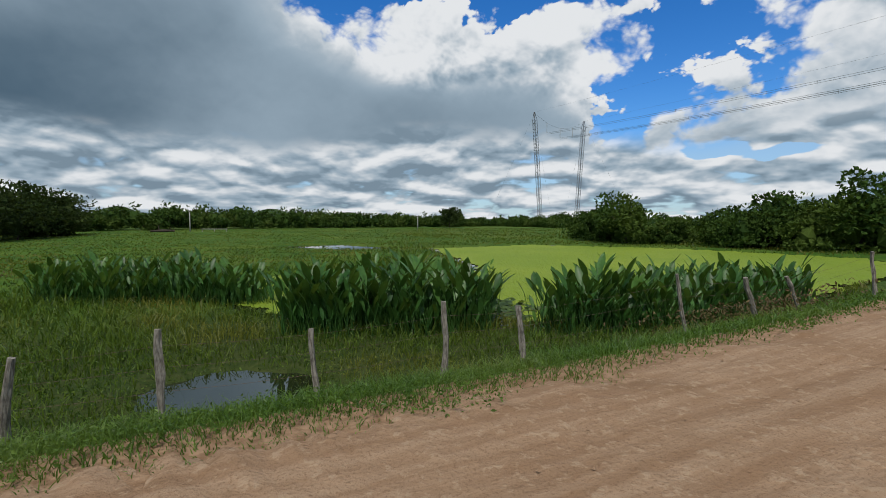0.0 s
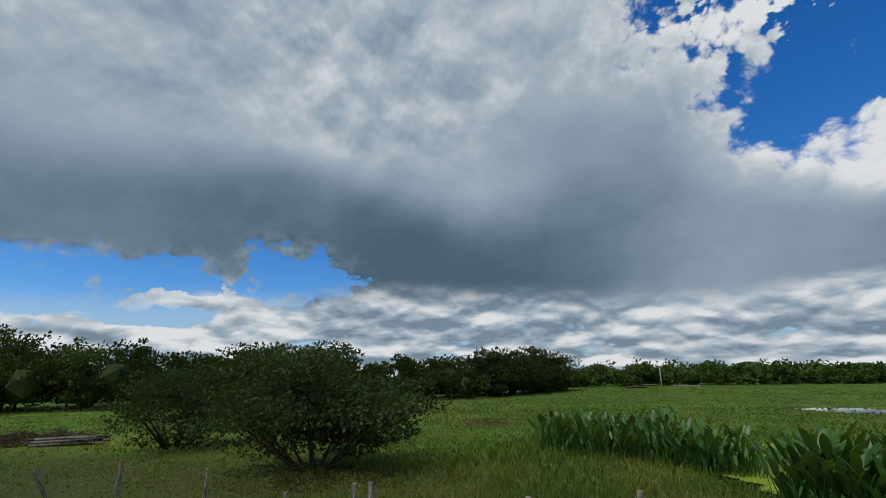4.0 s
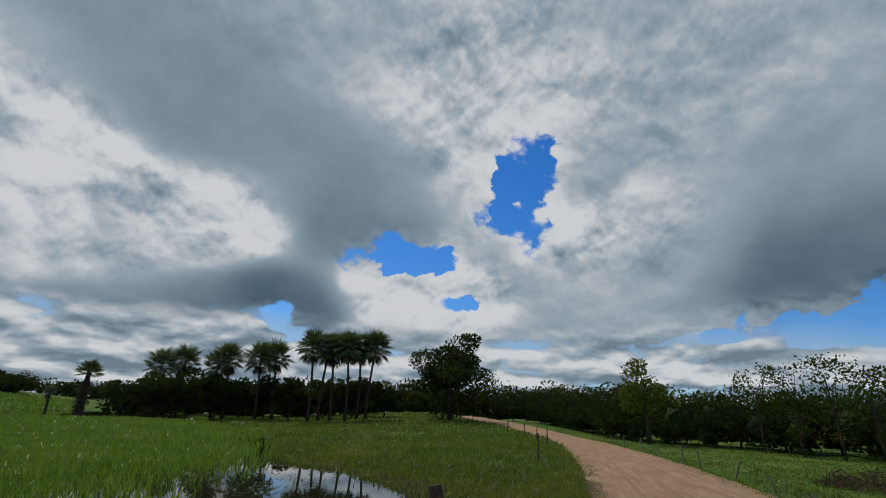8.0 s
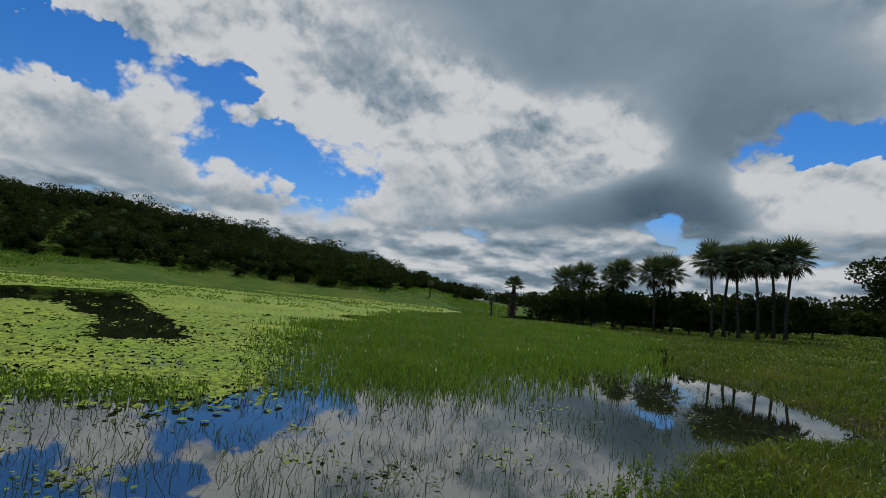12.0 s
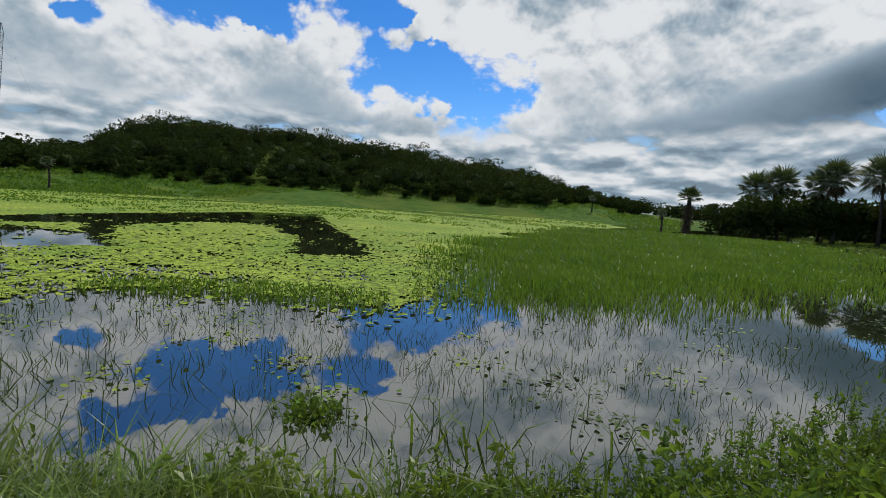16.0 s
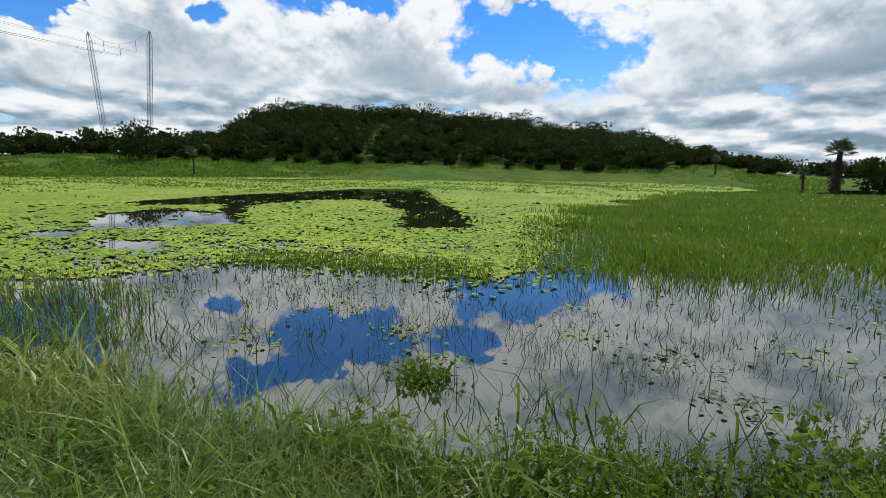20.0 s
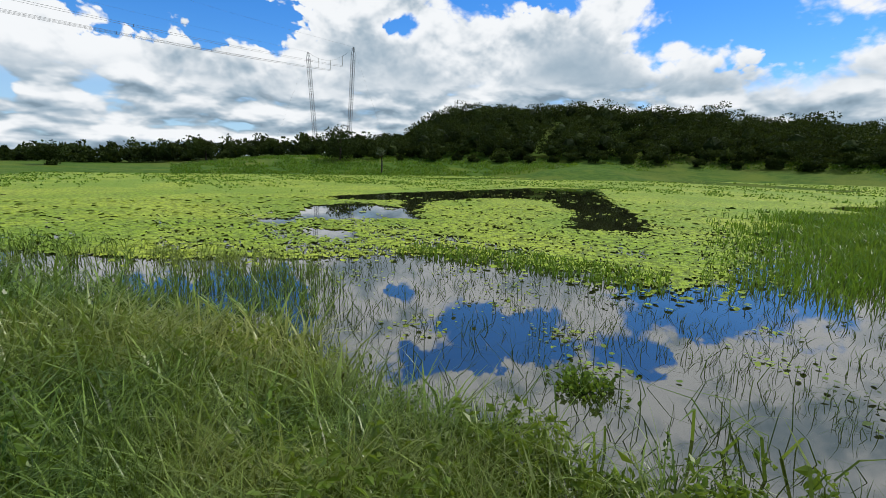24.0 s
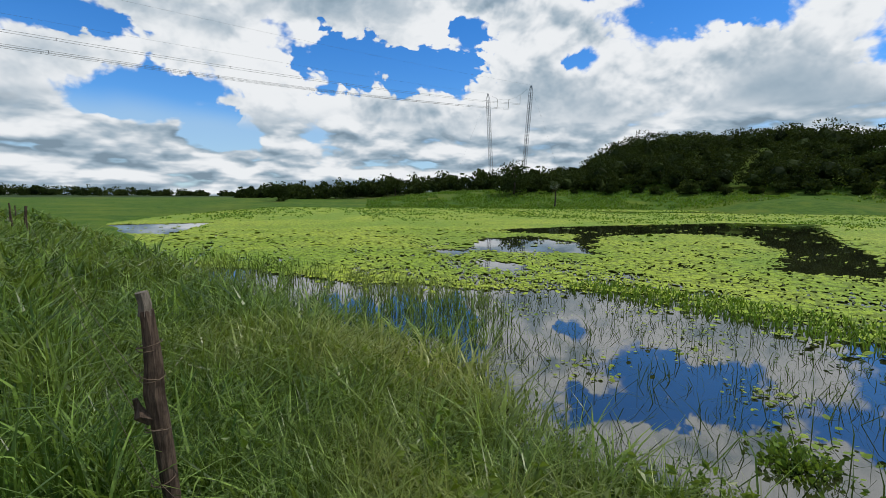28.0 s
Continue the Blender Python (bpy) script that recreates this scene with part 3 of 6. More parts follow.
def land(x, y):
    x, y = np.asarray(x, float), np.asarray(y, float)
    d = np.hypot(x, y)
    az = np.degrees(np.arctan2(-x, y)) % 360
    s = road_at(x, y)
    a = np.abs(s)
    rough = ripple(x, y, 2.2) * 0.05 + ripple(x + 40, y, 0.7) * 0.02
    # north side: field, pond, puddle
    north = -0.74 + rough + 0.10 * step(12, 35, -x)
    north = north + (-1.15 - north) * step(0.9, -0.6, poly_sd(x, y, POND_N)) + 0 * x
    north = np.where(poly_sd(x, y, SLIVER) < 1.5, north - 0.3 * step(1.2, -0.3, poly_sd(x, y, SLIVER)), north)
    north = np.where(poly_sd(x, y, PUDDLE) < 1.0, north - 0.20 * step(0.35, -0.15, poly_sd(x, y, PUDDLE) + 0.18 * ripple(x, y, 0.3)), north)
    # south side: meadow and the large pond
    sd = poly_sd(x, y, POND_S)
    south = -0.47 + rough + 0.016 * np.clip(sd - 1, 0, 40)
    south = south + (-1.0 - south) * step(0.9, -0.9, sd + ripple(x, y, 1.5) * 0.4)
    pool = poly_sd(x, y, MEADOW_POOL) + 0.6 * ripple(x, y, 0.8)
    south = south + (-0.5 - south) * step(0.8, -0.4, pool)
    z = np.where(s > 0, north, south)
    steep = step(0.8, 2.2, x) * step(14.0, 7.0, x)
    edge = np.where(s > 0, step(2.5, 4.6, a), step(2.6 - 0.95 * steep, 4.4 - 2.15 * steep, a))
    z = z * edge + (0.0 + 0.02 * ripple(x, y, 1.0)) * (1 - edge)
    # slow rise along the road to the south-west, and the banks behind the pond
    z = z + 1.5 * step(45, 95, d) * step(118, 132, az) * step(158, 142, az)
    bank = step(172, 190, az) * step(268, 250, az)
    z = z + bank * step(113, 140, d) * 3.2
    z = z + 2.6 * np.exp(-((az - 219) / 6.5) ** 2) * np.exp(-((d - 116) / 13) ** 2) + 1.2 * np.exp(-((az - 186) / 3) ** 2) * np.exp(-((d - 135) / 20) ** 2)
    hill = np.interp(az, RIDGE_AZ, RIDGE_H)
    z = z + hill * step(132, 182, d) * step(420, 260, d)
    # open country
    z = z + 1.5 * step(150, 500, d)
    for haz, hd, hw, hh in ((34, 1500, 45, 34), (19.5, 1900, 60, 38), (11, 2000, 50, 30), (28, 2300, 200, 30), (255, 2500, 300, 30)):
        hx, hy = ahead(haz, hd)
        z = z + hh * np.exp(-((x - hx) ** 2 + (y - hy) ** 2) / (2 * hw * hw))
    return z


def on_land(x, y):
    return np.stack([x, y, land(x, y)], 1)


# ------------------------------------------------------------------ setting


def build_ground():
    na, ratio = 480, 1.03
    rings = [0.0, 0.4]
    while rings[-1] < 4600:
        rings.append(rings[-1] * ratio + 0.03)
    rr = np.array(rings[1:])
    ang = np.linspace(0, 2 * np.pi, na, endpoint=False)
    x = (rr[:, None] * np.cos(ang)).ravel()
    y = (rr[:, None] * np.sin(ang)).ravel()
    v = np.concatenate([[[0, 0, float(land(0.0, 0.0))]], np.stack([x, y, land(x, y)], 1)])
    nr = len(rr)
    i = np.arange(nr - 1)[:, None] * na + 1
    j = np.arange(na)[None]
    q = (j + 1) % na
    quads = np.stack([i + j, i + na + j, i + na + q, i + q], -1).reshape(-1, 4)
    cap = np.stack([np.zeros(na, int), 1 + np.arange(na), 1 + (np.arange(na) + 1) % na], 1)
    faces = np.concatenate([cap, quads[:, [0, 1, 2]], quads[:, [0, 2, 3]]])
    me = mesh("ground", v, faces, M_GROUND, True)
    s = road_at(v[:, 0], v[:, 1])
    s = np.where((s < 0) & (v[:, 0] > -5), 9.0, np.abs(s))
    me.attributes.new("soil", "FLOAT", "POINT").data.foreach_set("value", step(3.7, 2.0, s).astype(np.float32))
    # how far the painted shade of the rank growth darkens the ground
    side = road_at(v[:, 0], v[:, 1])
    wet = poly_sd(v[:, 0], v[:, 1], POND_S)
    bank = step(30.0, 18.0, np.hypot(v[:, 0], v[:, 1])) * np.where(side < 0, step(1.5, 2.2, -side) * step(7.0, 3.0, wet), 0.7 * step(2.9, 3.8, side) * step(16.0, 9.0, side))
    me.attributes.new("shaded_litter", "FLOAT", "POINT").data.foreach_set("value", bank.astype(np.float32))
    ob = new("ground", me)
    tagged(ob, "green marshy meadow with uneven grass", "ground", "", "structure")


def build_road():
    line = spline(ROAD, 44)
    d = np.gradient(line, axis=0)
    d /= np.linalg.norm(d, axis=1)[:, None]
    nrm = np.stack([d[:, 1], -d[:, 0]], 1)  # north side
    cols = 41
    u = np.linspace(-1, 1, cols)
    run = np.concatenate([[0], np.cumsum(np.linalg.norm(np.diff(line, axis=0), axis=1))])
    r2 = np.random.default_rng(3)
    half_n = 2.60 + 0.09 * np.sin(run * 0.5) + 0.07 * np.sin(run * 1.7 + 1) + r2.normal(size=len(run)) * 0.05
    half_s = 2.15 + 0.14 * np.sin(run * 0.7 + 2) + 0.12 * np.sin(run * 2.9) + r2.normal(size=len(run)) * 0.05
    half_s = half_s - 0.75 * step(-3.0, 0.5, line[:, 0])
    off = np.where(u[None] > 0, u[None] * half_n[:, None], u[None] * half_s[:, None])
    x = line[:, 0:1] + nrm[:, 0:1] * off
    y = line[:, 1:2] + nrm[:, 1:2] * off
    z = land(x.ravel(), y.ravel()).reshape(x.shape)
    ruts = -0.035 * np.exp(-((off - 0.95) / 0.22) ** 2) - 0.035 * np.exp(-((off + 0.75) / 0.22) ** 2) + 0.02 * np.exp(-((off - 1.5) / 0.2) ** 2)
    z = z + 0.045 + ruts * (0.7 + 0.3 * np.sin(run * 0.5))[:, None] + 0.008 * r2.normal(size=x.shape)
    ragged = r2.normal(size=x.shape)
    for _ in range(2):
        ragged = (ragged + np.roll(ragged, 1, 0) + np.roll(ragged, -1, 0) + np.roll(ragged, 1, 1) + np.roll(ragged, -1, 1)) / 2.6
    # the edges sink unevenly into the verge
    rim = np.minimum(half_n[:, None] - off, half_s[:, None] + off)
    z = z - 0.115 * step(0.75, 0.0, rim) + 0.028 * ragged * step(1.1, 0.35, rim)
    v = np.stack([x, y, z], -1).reshape(-1, 3)
    n = len(line)
    i = np.arange(n - 1)[:, None] * cols
    j = np.arange(cols - 1)[None]
    quads = np.stack([i + j, i + j + 1, i + cols + j + 1, i + cols + j], -1).reshape(-1, 4)
    me = mesh("road", v, np.concatenate([quads[:, [0, 1, 2]], quads[:, [0, 2, 3]]]), M_DIRT, True)
    uv = me.uv_layers.new(name="UVMap")
    flat = np.stack([off, np.repeat(run[:, None], cols, 1)], -1).reshape(-1, 2)
    idx = np.zeros(len(me.loops), dtype=np.int32)
    me.loops.foreach_get("vertex_index", idx)
    uv.data.foreach_set("uv", flat[idx].astype(np.float32).ravel())
    tagged(new("road", me), "reddish-tan dirt road with shallow wheel ruts", "road", "", "structure")


def sheet(name, poly, z, mat, label, grow=1.4, parent=None):
    """A flat sheet of water a little larger than its hollow."""
    c = np.mean(poly, 0)
    p = np.asarray(poly, float)
    d = p - c
    p = p + d / np.linalg.norm(d, axis=1)[:, None] * grow
    bm = bmesh.new()
    vs = [bm.verts.new((px, py, z)) for px, py in p]
    f = bm.faces.new(vs)
    bmesh.ops.triangulate(bm, faces=[f])
    bmesh.ops.recalc_face_normals(bm, faces=bm.faces)
    for f in bm.faces:
        if f.normal.z < 0:
            f.normal_flip()
    me = bpy.data.meshes.new(name)
    bm.to_mesh(me)
    bm.free()
    me.materials.append(mat)
    return tagged(new(name, me), label, "water", "", "structure")


build_ground()
build_road()
sheet("pond_water", POND_S, WATER_S, M_WATER, "still dark pond water mirroring the clouds")
sheet("pond_water", POND_N, WATER_N, M_WATER, "pond water almost hidden under duckweed")
sheet("pond_water", SLIVER, WATER_N, M_WATER, "narrow strip of open water in the field")
sheet("puddle_water", MEADOW_POOL, -0.42, M_WATER, "shallow pool in the palm meadow", 0.6)
sheet("puddle_water", PUDDLE, -0.80, M_WATER, "shallow puddle beside the roadside fence", 0.5)

# ------------------------------------------------------------------ trees


def tree_arrays(r, h, cr, n_leaf, leaf, base=0.3, squash=0.75, trunk_r=None, n_limb=7, clumps=16, sparse=0.0, lean=0.3, shell_pow=0.4, csize=1.0):
    """A tapered trunk with limbs, and a crown of leaf clumps with gaps between them: (wood, crown) as arrays."""
    trunk_r = trunk_r or 0.03 * h
    top = np.array([r.normal() * lean, r.normal() * lean, h * 0.72])
    k = np.linspace(0, 1, 5)[:, None]
    line = top * k + np.array([r.normal() * 0.15, r.normal() * 0.15, 0]) * np.sin(k * np.pi)
    line[0, 2] -= 0.25
    wood = [tube(line, trunk_r * (1.15 - 0.85 * k[:, 0]), 6)]
    cz = h * (base + (1 - base) * 0.5)
    hz = h * (1 - base) * 0.5
    cc = []
    for i in range(clumps):
        u = unit(r.normal(size=3))
        rad = r.random() ** shell_pow
        c = np.array([u[0] * cr * rad, u[1] * cr * rad, cz + u[2] * hz * rad * (0.85 + 0.25 * r.random())])
        cc.append(c)
    cc = np.array(cc)
    for i in range(n_limb):
        a = line[1 + i % 3] * 0.5 + line[2 + i % 3] * 0.5
        b = cc[i % clumps]
        mid = (a + b) / 2 + np.array([0, 0, 0.08 * h * r.random()])
        wood.append(tube([a, mid, b], [trunk_r * 0.42, trunk_r * 0.28, trunk_r * 0.08], 5, False))
    size = cr * csize * (0.30 + 0.25 * r.random(clumps))
    which = r.integers(0, clumps, n_leaf)
    u = unit(r.normal(size=(n_leaf, 3)))
    shell = (0.45 + 0.55 * r.random((n_leaf, 1)) ** 0.5) * (1 + sparse * r.normal(size=(n_leaf, 1)))
    p = cc[which] + u * shell * size[which][:, None] * np.array([1.15, 1.15, squash])
    p[:, 2] = np.maximum(p[:, 2], 0.12)
    crown = leaves(p, np.full(n_leaf, leaf), u + np.array([0, 0, 0.4]), r, 0.15, 0.6)
    return join(wood), crown


def make_tree(name, x, y, h, cr, n_leaf, leaf, mat, label, r, category="tree", **kw):
    wood, crown = tree_arrays(r, h, cr, n_leaf, leaf, **kw)
    root = new(name)
    root.location = (x, y, float(land(x, y)))
    tagged(root, label, category)
    part("trunk", mesh("trunk", *wood, M_BARK, True), root)
    part("crown", mesh("crown", *crown, mat), root)
    return root


def make_wood(name, spots_, label, mat, seed, variants=5, n_leaf=330, leaf=0.55, base_z=-0.12, clumps=15, csize=1.0):
    """Many trees grown together, as one mass. spots_: rows of x, y, height, crown radius."""
    r = np.random.default_rng(seed)
    base = [tree_arrays(r, 1.0, 0.5, n_leaf, 0.09, clumps=clumps, n_limb=1, base=base_z, trunk_r=0.016, lean=0.05, shell_pow=0.3, csize=csize) for _ in range(variants)]
    vs, fs, ws, wf, nb, nw = [], [], [], [], 0, 0
    for i, (x, y, h, c) in enumerate(spots_):
        (wv, wfa), (cv, cf) = base[i % variants]
        a = r.random() * 6.28
        ca, sa = math.cos(a), math.sin(a)
        rot = np.array([[ca, sa, 0], [-sa, ca, 0], [0, 0, 1]])
        sc = np.array([c * 2, c * 2, h])
        o = np.array([x, y, float(land(x, y)) - 0.1])
        # leaves keep their size whatever the tree's
        quad = cv.reshape(-1, 4, 3)
        mid = quad.mean(1, keepdims=True)
        grown = mid * sc + (quad - mid) * (leaf / 0.09)
        vs.append((grown.reshape(-1, 3)) @ rot + o)
        fs.append(cf + nb)
        nb += len(cv)
        if i % 3 == 0:
            ws.append((wv * np.array([h, h, h])) @ rot + o)
            wf.append(wfa + nw)
            nw += len(wv)
    # solid core added to darken each crown, for leaves too dense to see through
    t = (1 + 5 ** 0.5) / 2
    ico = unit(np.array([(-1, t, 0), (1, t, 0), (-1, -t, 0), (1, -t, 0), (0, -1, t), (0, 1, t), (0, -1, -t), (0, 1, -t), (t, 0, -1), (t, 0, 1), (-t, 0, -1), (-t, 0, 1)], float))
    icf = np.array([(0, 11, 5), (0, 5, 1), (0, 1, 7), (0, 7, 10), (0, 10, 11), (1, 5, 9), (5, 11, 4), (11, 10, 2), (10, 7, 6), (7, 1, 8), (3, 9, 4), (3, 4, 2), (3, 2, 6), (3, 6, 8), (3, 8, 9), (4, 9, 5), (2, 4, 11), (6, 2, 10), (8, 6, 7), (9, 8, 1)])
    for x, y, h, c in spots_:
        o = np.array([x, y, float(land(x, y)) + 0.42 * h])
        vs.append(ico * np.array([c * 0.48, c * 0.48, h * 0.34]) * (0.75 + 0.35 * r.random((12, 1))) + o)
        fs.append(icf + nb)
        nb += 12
    root = new(name)
    tagged(root, label, "trees", "", "stuff")
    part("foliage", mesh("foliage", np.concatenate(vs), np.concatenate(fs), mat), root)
    part("stems", mesh("stems", np.concatenate(ws), np.concatenate(wf), M_BARK), root)
    return root


def band(line, depth, gap, hfun, r, crown=0.55, jitter=0.4):
    """Tree places along a line, several rows deep on the side away from the eye."""
    p = spline(line, 14)
    run = np.concatenate([[0], np.cumsum(np.linalg.norm(np.diff(p, axis=0), axis=1))])
    rows = []
    for row in range(max(1, int(depth / gap))):
        for s in np.arange(0, run[-1], gap):
            s = s + r.normal() * gap * jitter
            x, y = np.interp(s, run, p[:, 0]), np.interp(s, run, p[:, 1])
            d = math.hypot(x, y)
            k = 1 + (row * gap + r.normal() * gap * 0.3) / d
            x, y = x * k, y * k
            h = hfun(math.degrees(math.atan2(-x, y)) % 360, d) * (0.82 + 0.3 * r.random()) * (1 + 0.03 * row)
            if row == 0:
                h *= 0.55 + 0.35 * r.random()
            rows.append((x, y, h, h * crown * (0.8 + 0.4 * r.random())))
    return rows


def woods():
    r = np.random.default_rng(21)
    rows = []
    for _ in range(2600):
        az, d = 181 + 64 * r.random(), 134 + 66 * r.random() ** 1.1
        x, y = ahead(az, d)
        if all((x - a) ** 2 + (y - b) ** 2 > 21 for a, b, _, _ in rows[-520:]):
            near = step(134, 146, d)
            h = (3.2 + 4.0 * near) * (0.62 + 0.7 * r.random() ** 1.3) * float(np.interp(az, [181, 186, 192, 236, 240, 245], [0.5, 0.6, 1, 1, 0.75, 0.6]))
            rows.append((x, y, h * 0.94, h * (0.50 + 0.24 * r.random())))
        if len(rows) > 520:
            break
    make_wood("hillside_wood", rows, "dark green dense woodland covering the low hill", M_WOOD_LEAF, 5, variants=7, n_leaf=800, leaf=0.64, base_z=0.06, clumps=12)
    flat = []
    flat += band([ahead(244, 150), ahead(252, 150), ahead(262, 160), ahead(271, 165), ahead(279, 180)], 16, 5.0,
                 lambda az, d: float(np.interp(az, [244, 250, 257, 262, 268, 274, 278, 280], [6.4, 6.0, 5.2, 6.2, 5.4, 4.8, 3.0, 2.2])), r)
    flat += band([ahead(278, 300), ahead(288, 320), ahead(298, 300), ahead(306, 210)], 12, 5.5, lambda az, d: float(np.interp(az, [278, 284, 291, 297], [3.0, 3.4, 5.0, 6.0])), r, 0.8)
    flat += band([ahead(168, 190), ahead(176, 230), ahead(184, 260), ahead(190, 230)], 16, 7.0, lambda az, d: float(np.interp(az, [168, 176, 182, 190], [8, 7, 6, 6])), r, 0.7)
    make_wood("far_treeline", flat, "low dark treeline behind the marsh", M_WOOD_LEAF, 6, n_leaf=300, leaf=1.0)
    # behind the palms
    palmwood = band([(-82, -66), (-78, -78), (-64, -84), (-50, -86), (-36, -88), (-26, -92), (-17, -96)], 15, 4.0,
                    lambda az, d: float(np.interp(az, [132, 138, 146, 152, 160, 168, 172, 175], [8.0, 7.5, 6.6, 6.4, 6.8, 7.0, 6.0, 3.0])), r)
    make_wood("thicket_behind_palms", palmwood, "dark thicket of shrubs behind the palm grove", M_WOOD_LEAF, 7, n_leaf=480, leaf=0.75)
    # west: thicket between field and road
    west = band([(-50, 64), (-46, 48), (-45, 34), (-50, 20), (-57, 8), (-61, -4), (-64, -15), (-63, -26), (-65, -38), (-70, -50), (-76, -62)], 15, 3.6,
                lambda az, d: float(np.interp(az, [38, 45, 55, 65, 75, 85, 93, 101, 108, 114, 119, 124, 130], [5.4, 5.6, 4.8, 5.6, 5.8, 6.2, 7.2, 7.4, 7.2, 7.0, 7.6, 7.0, 6.0])), r)
    make_wood("thicket", west, "dense dark green thicket along the edge of the field", M_WOOD_LEAF, 8, variants=7, n_leaf=900, leaf=0.42, base_z=0.0, clumps=18, csize=0.85)
    # north: scrub behind the duckweed pond
    east = band([(15, 53), (20, 45), (25, 38.5), (30, 33), (37, 30), (46, 30)], 13, 3.0,
                lambda az, d: float(np.interp(az, [303, 312, 318, 322, 327, 332, 335, 340, 345, 348], [5.0, 5.0, 4.7, 4.0, 4.6, 2.6, 2.0, 3.6, 3.0, 1.6])), r)
    make_wood("scrub", east, "rounded green scrub behind the duckweed pond", M_HEDGE_LEAF, 9, variants=7, n_leaf=1000, leaf=0.33, base_z=0.0, clumps=17, csize=0.9)
    north = band([ahead(346, 128), ahead(353, 150), ahead(2, 140), ahead(12, 128), ahead(22, 122), ahead(30, 118), ahead(38.5, 112)], 18, 3.8,
                 lambda az, d: float(np.interp(az % 360 if az < 180 else az - 360, [-14, -8, -3, 0, 10, 20, 30, 38], [3.4, 2.0, 2.8, 3.8, 4.2, 4.6, 5.2, 4.6])), r)
    north += band([ahead(330, 160), ahead(338, 170), ahead(346, 170), ahead(354, 210)], 14, 6.0, lambda az, d: 4.2, r)
    make_wood("far_scrub", north, "far green scrub at the end of the field", M_HEDGE_LEAF, 10, n_leaf=300, leaf=0.75)
    # trees that stand out singly
    r = np.random.default_rng(33)
    x, y = ahead(139.6, 74)
    make_tree("tall_tree", x, y, 13.2, 4.5, 9000, 0.46, M_WOOD_LEAF, "tall dark leafy tree beside the road bend", r, base=0.06, n_limb=11, clumps=34, trunk_r=0.35)
    for az, d, h, cr, lab in ((246.8, 132, 8.6, 4.4, "broad dark tree standing before the pylon"), (260.7, 152, 7.6, 3.4, "flat-topped dark tree on the far bank"),
                              (273.9, 142, 6.0, 3.2, "rounded dark tree on the marsh edge"), (359.2, 132, 5.6, 3.4, "rounded dark tree at the end of the field"),
                              (40.3, 84, 6.6, 4.6, "large rounded tree at the corner of the thicket"), (339.2, 50, 4.6, 2.9, "rounded dark tree above the scrub"),
                              (319.3, 46, 5.2, 2.6, "rounded tree rising from the scrub"), (326, 48, 4.6, 2.6, "rounded tree rising from the scrub")):
        x, y = ahead(az, d)
        make_tree("broadleaf_tree", x, y, h, cr, 1700, 0.6 if d > 60 else 0.42, M_WOOD_LEAF if d > 60 else M_HEDGE_LEAF, lab, r, base=0.04, clumps=22, n_limb=6)
    for az, d, h, cr in ((150.5, 82, 6.6, 2.6), (153.6, 82, 6.4, 2.6), (157.2, 80, 6.2, 2.4), (159.8, 82, 6.4, 2.6), (162.2, 82, 6.2, 2.5), (164.6, 80, 5.8, 2.6), (167.2, 80, 7.2, 3.3), (169.8, 80, 6.8, 3.3), (172.4, 85, 5.2, 3.0),
                         (147.0, 79, 5.6, 2.4)):
        x, y = ahead(az, d)
        make_tree("shade_tree", x, y, h, cr, 2300, 0.5, M_WOOD_LEAF, "dark dense tree growing between the palms", r, base=0.2, clumps=22, n_limb=6, trunk_r=0.13)
    x, y = ahead(118.5, 67)
    make_tree("yellowish_tree", x, y, 9.6, 3.6, 2200, 0.4, M_YELLOW_LEAF, "yellow-green flowering tree in the roadside thicket", r, base=0.3, clumps=18)
    for az, d, h, cr in ((102.6, 58, 9.6, 2.2), (105.5, 60, 9.0, 2.2), (99.8, 58, 8.6, 1.8), (97.2, 57, 7.9, 1.7), (94.5, 58, 7.6, 1.6), (108.5, 62, 9.0, 2.3), (82.8, 62, 6.9, 1.1), (88, 58, 7.0, 1.6)):
        x, y = ahead(az, d)
        make_tree("slender_tree", x, y, h, cr, 620, 0.30, M_HEDGE_LEAF, "thin open-crowned tree above the thicket", r, base=0.45, clumps=14, n_limb=12, sparse=0.25, trunk_r=0.10)


def fan_mesh(r, dead=False):
    """One fan leaf: a stalk and a pleated half disc of pointed segments, pointing along +x."""
    n, L = 15, 0.92
    stalk = tube([(0, 0, 0), (0.45, 0, 0.03), (0.85, 0, 0.0)], [0.03, 0.02, 0.016], 3, False)
    chunks = [stalk]
    o = np.array([0.82, 0, 0])
    for i in range(n):
        a = math.radians(-128 + 256 * (i + 0.5) / n)
        w = math.radians(256 / n * 0.36)
        l = L * (0.85 + 0.2 * r.random()) * (1.0 - 0.12 * abs(a) / 2.2)
        drop = -0.10 * r.random() - (0.25 if dead else 0.05)
        mid = o + np.array([math.cos(a), math.sin(a), 0.0]) * l * 0.5 + np.array([0, 0, 0.04])
        m1 = o + np.array([math.cos(a - w), math.sin(a - w), -0.02]) * l * 0.5
        m2 = o + np.array([math.cos(a + w), math.sin(a + w), -0.02]) * l * 0.5
        tip = o + np.array([math.cos(a), math.sin(a), drop]) * l
        chunks.append((np.array([o, m1, mid, m2, tip]), np.array([(0, 1, 2), (0, 2, 3), (1, 4, 2), (2, 4, 3)])))
    v, f = join(chunks)
    return mesh("fan_leaf", v, f, M_DEAD if dead else M_PALM)


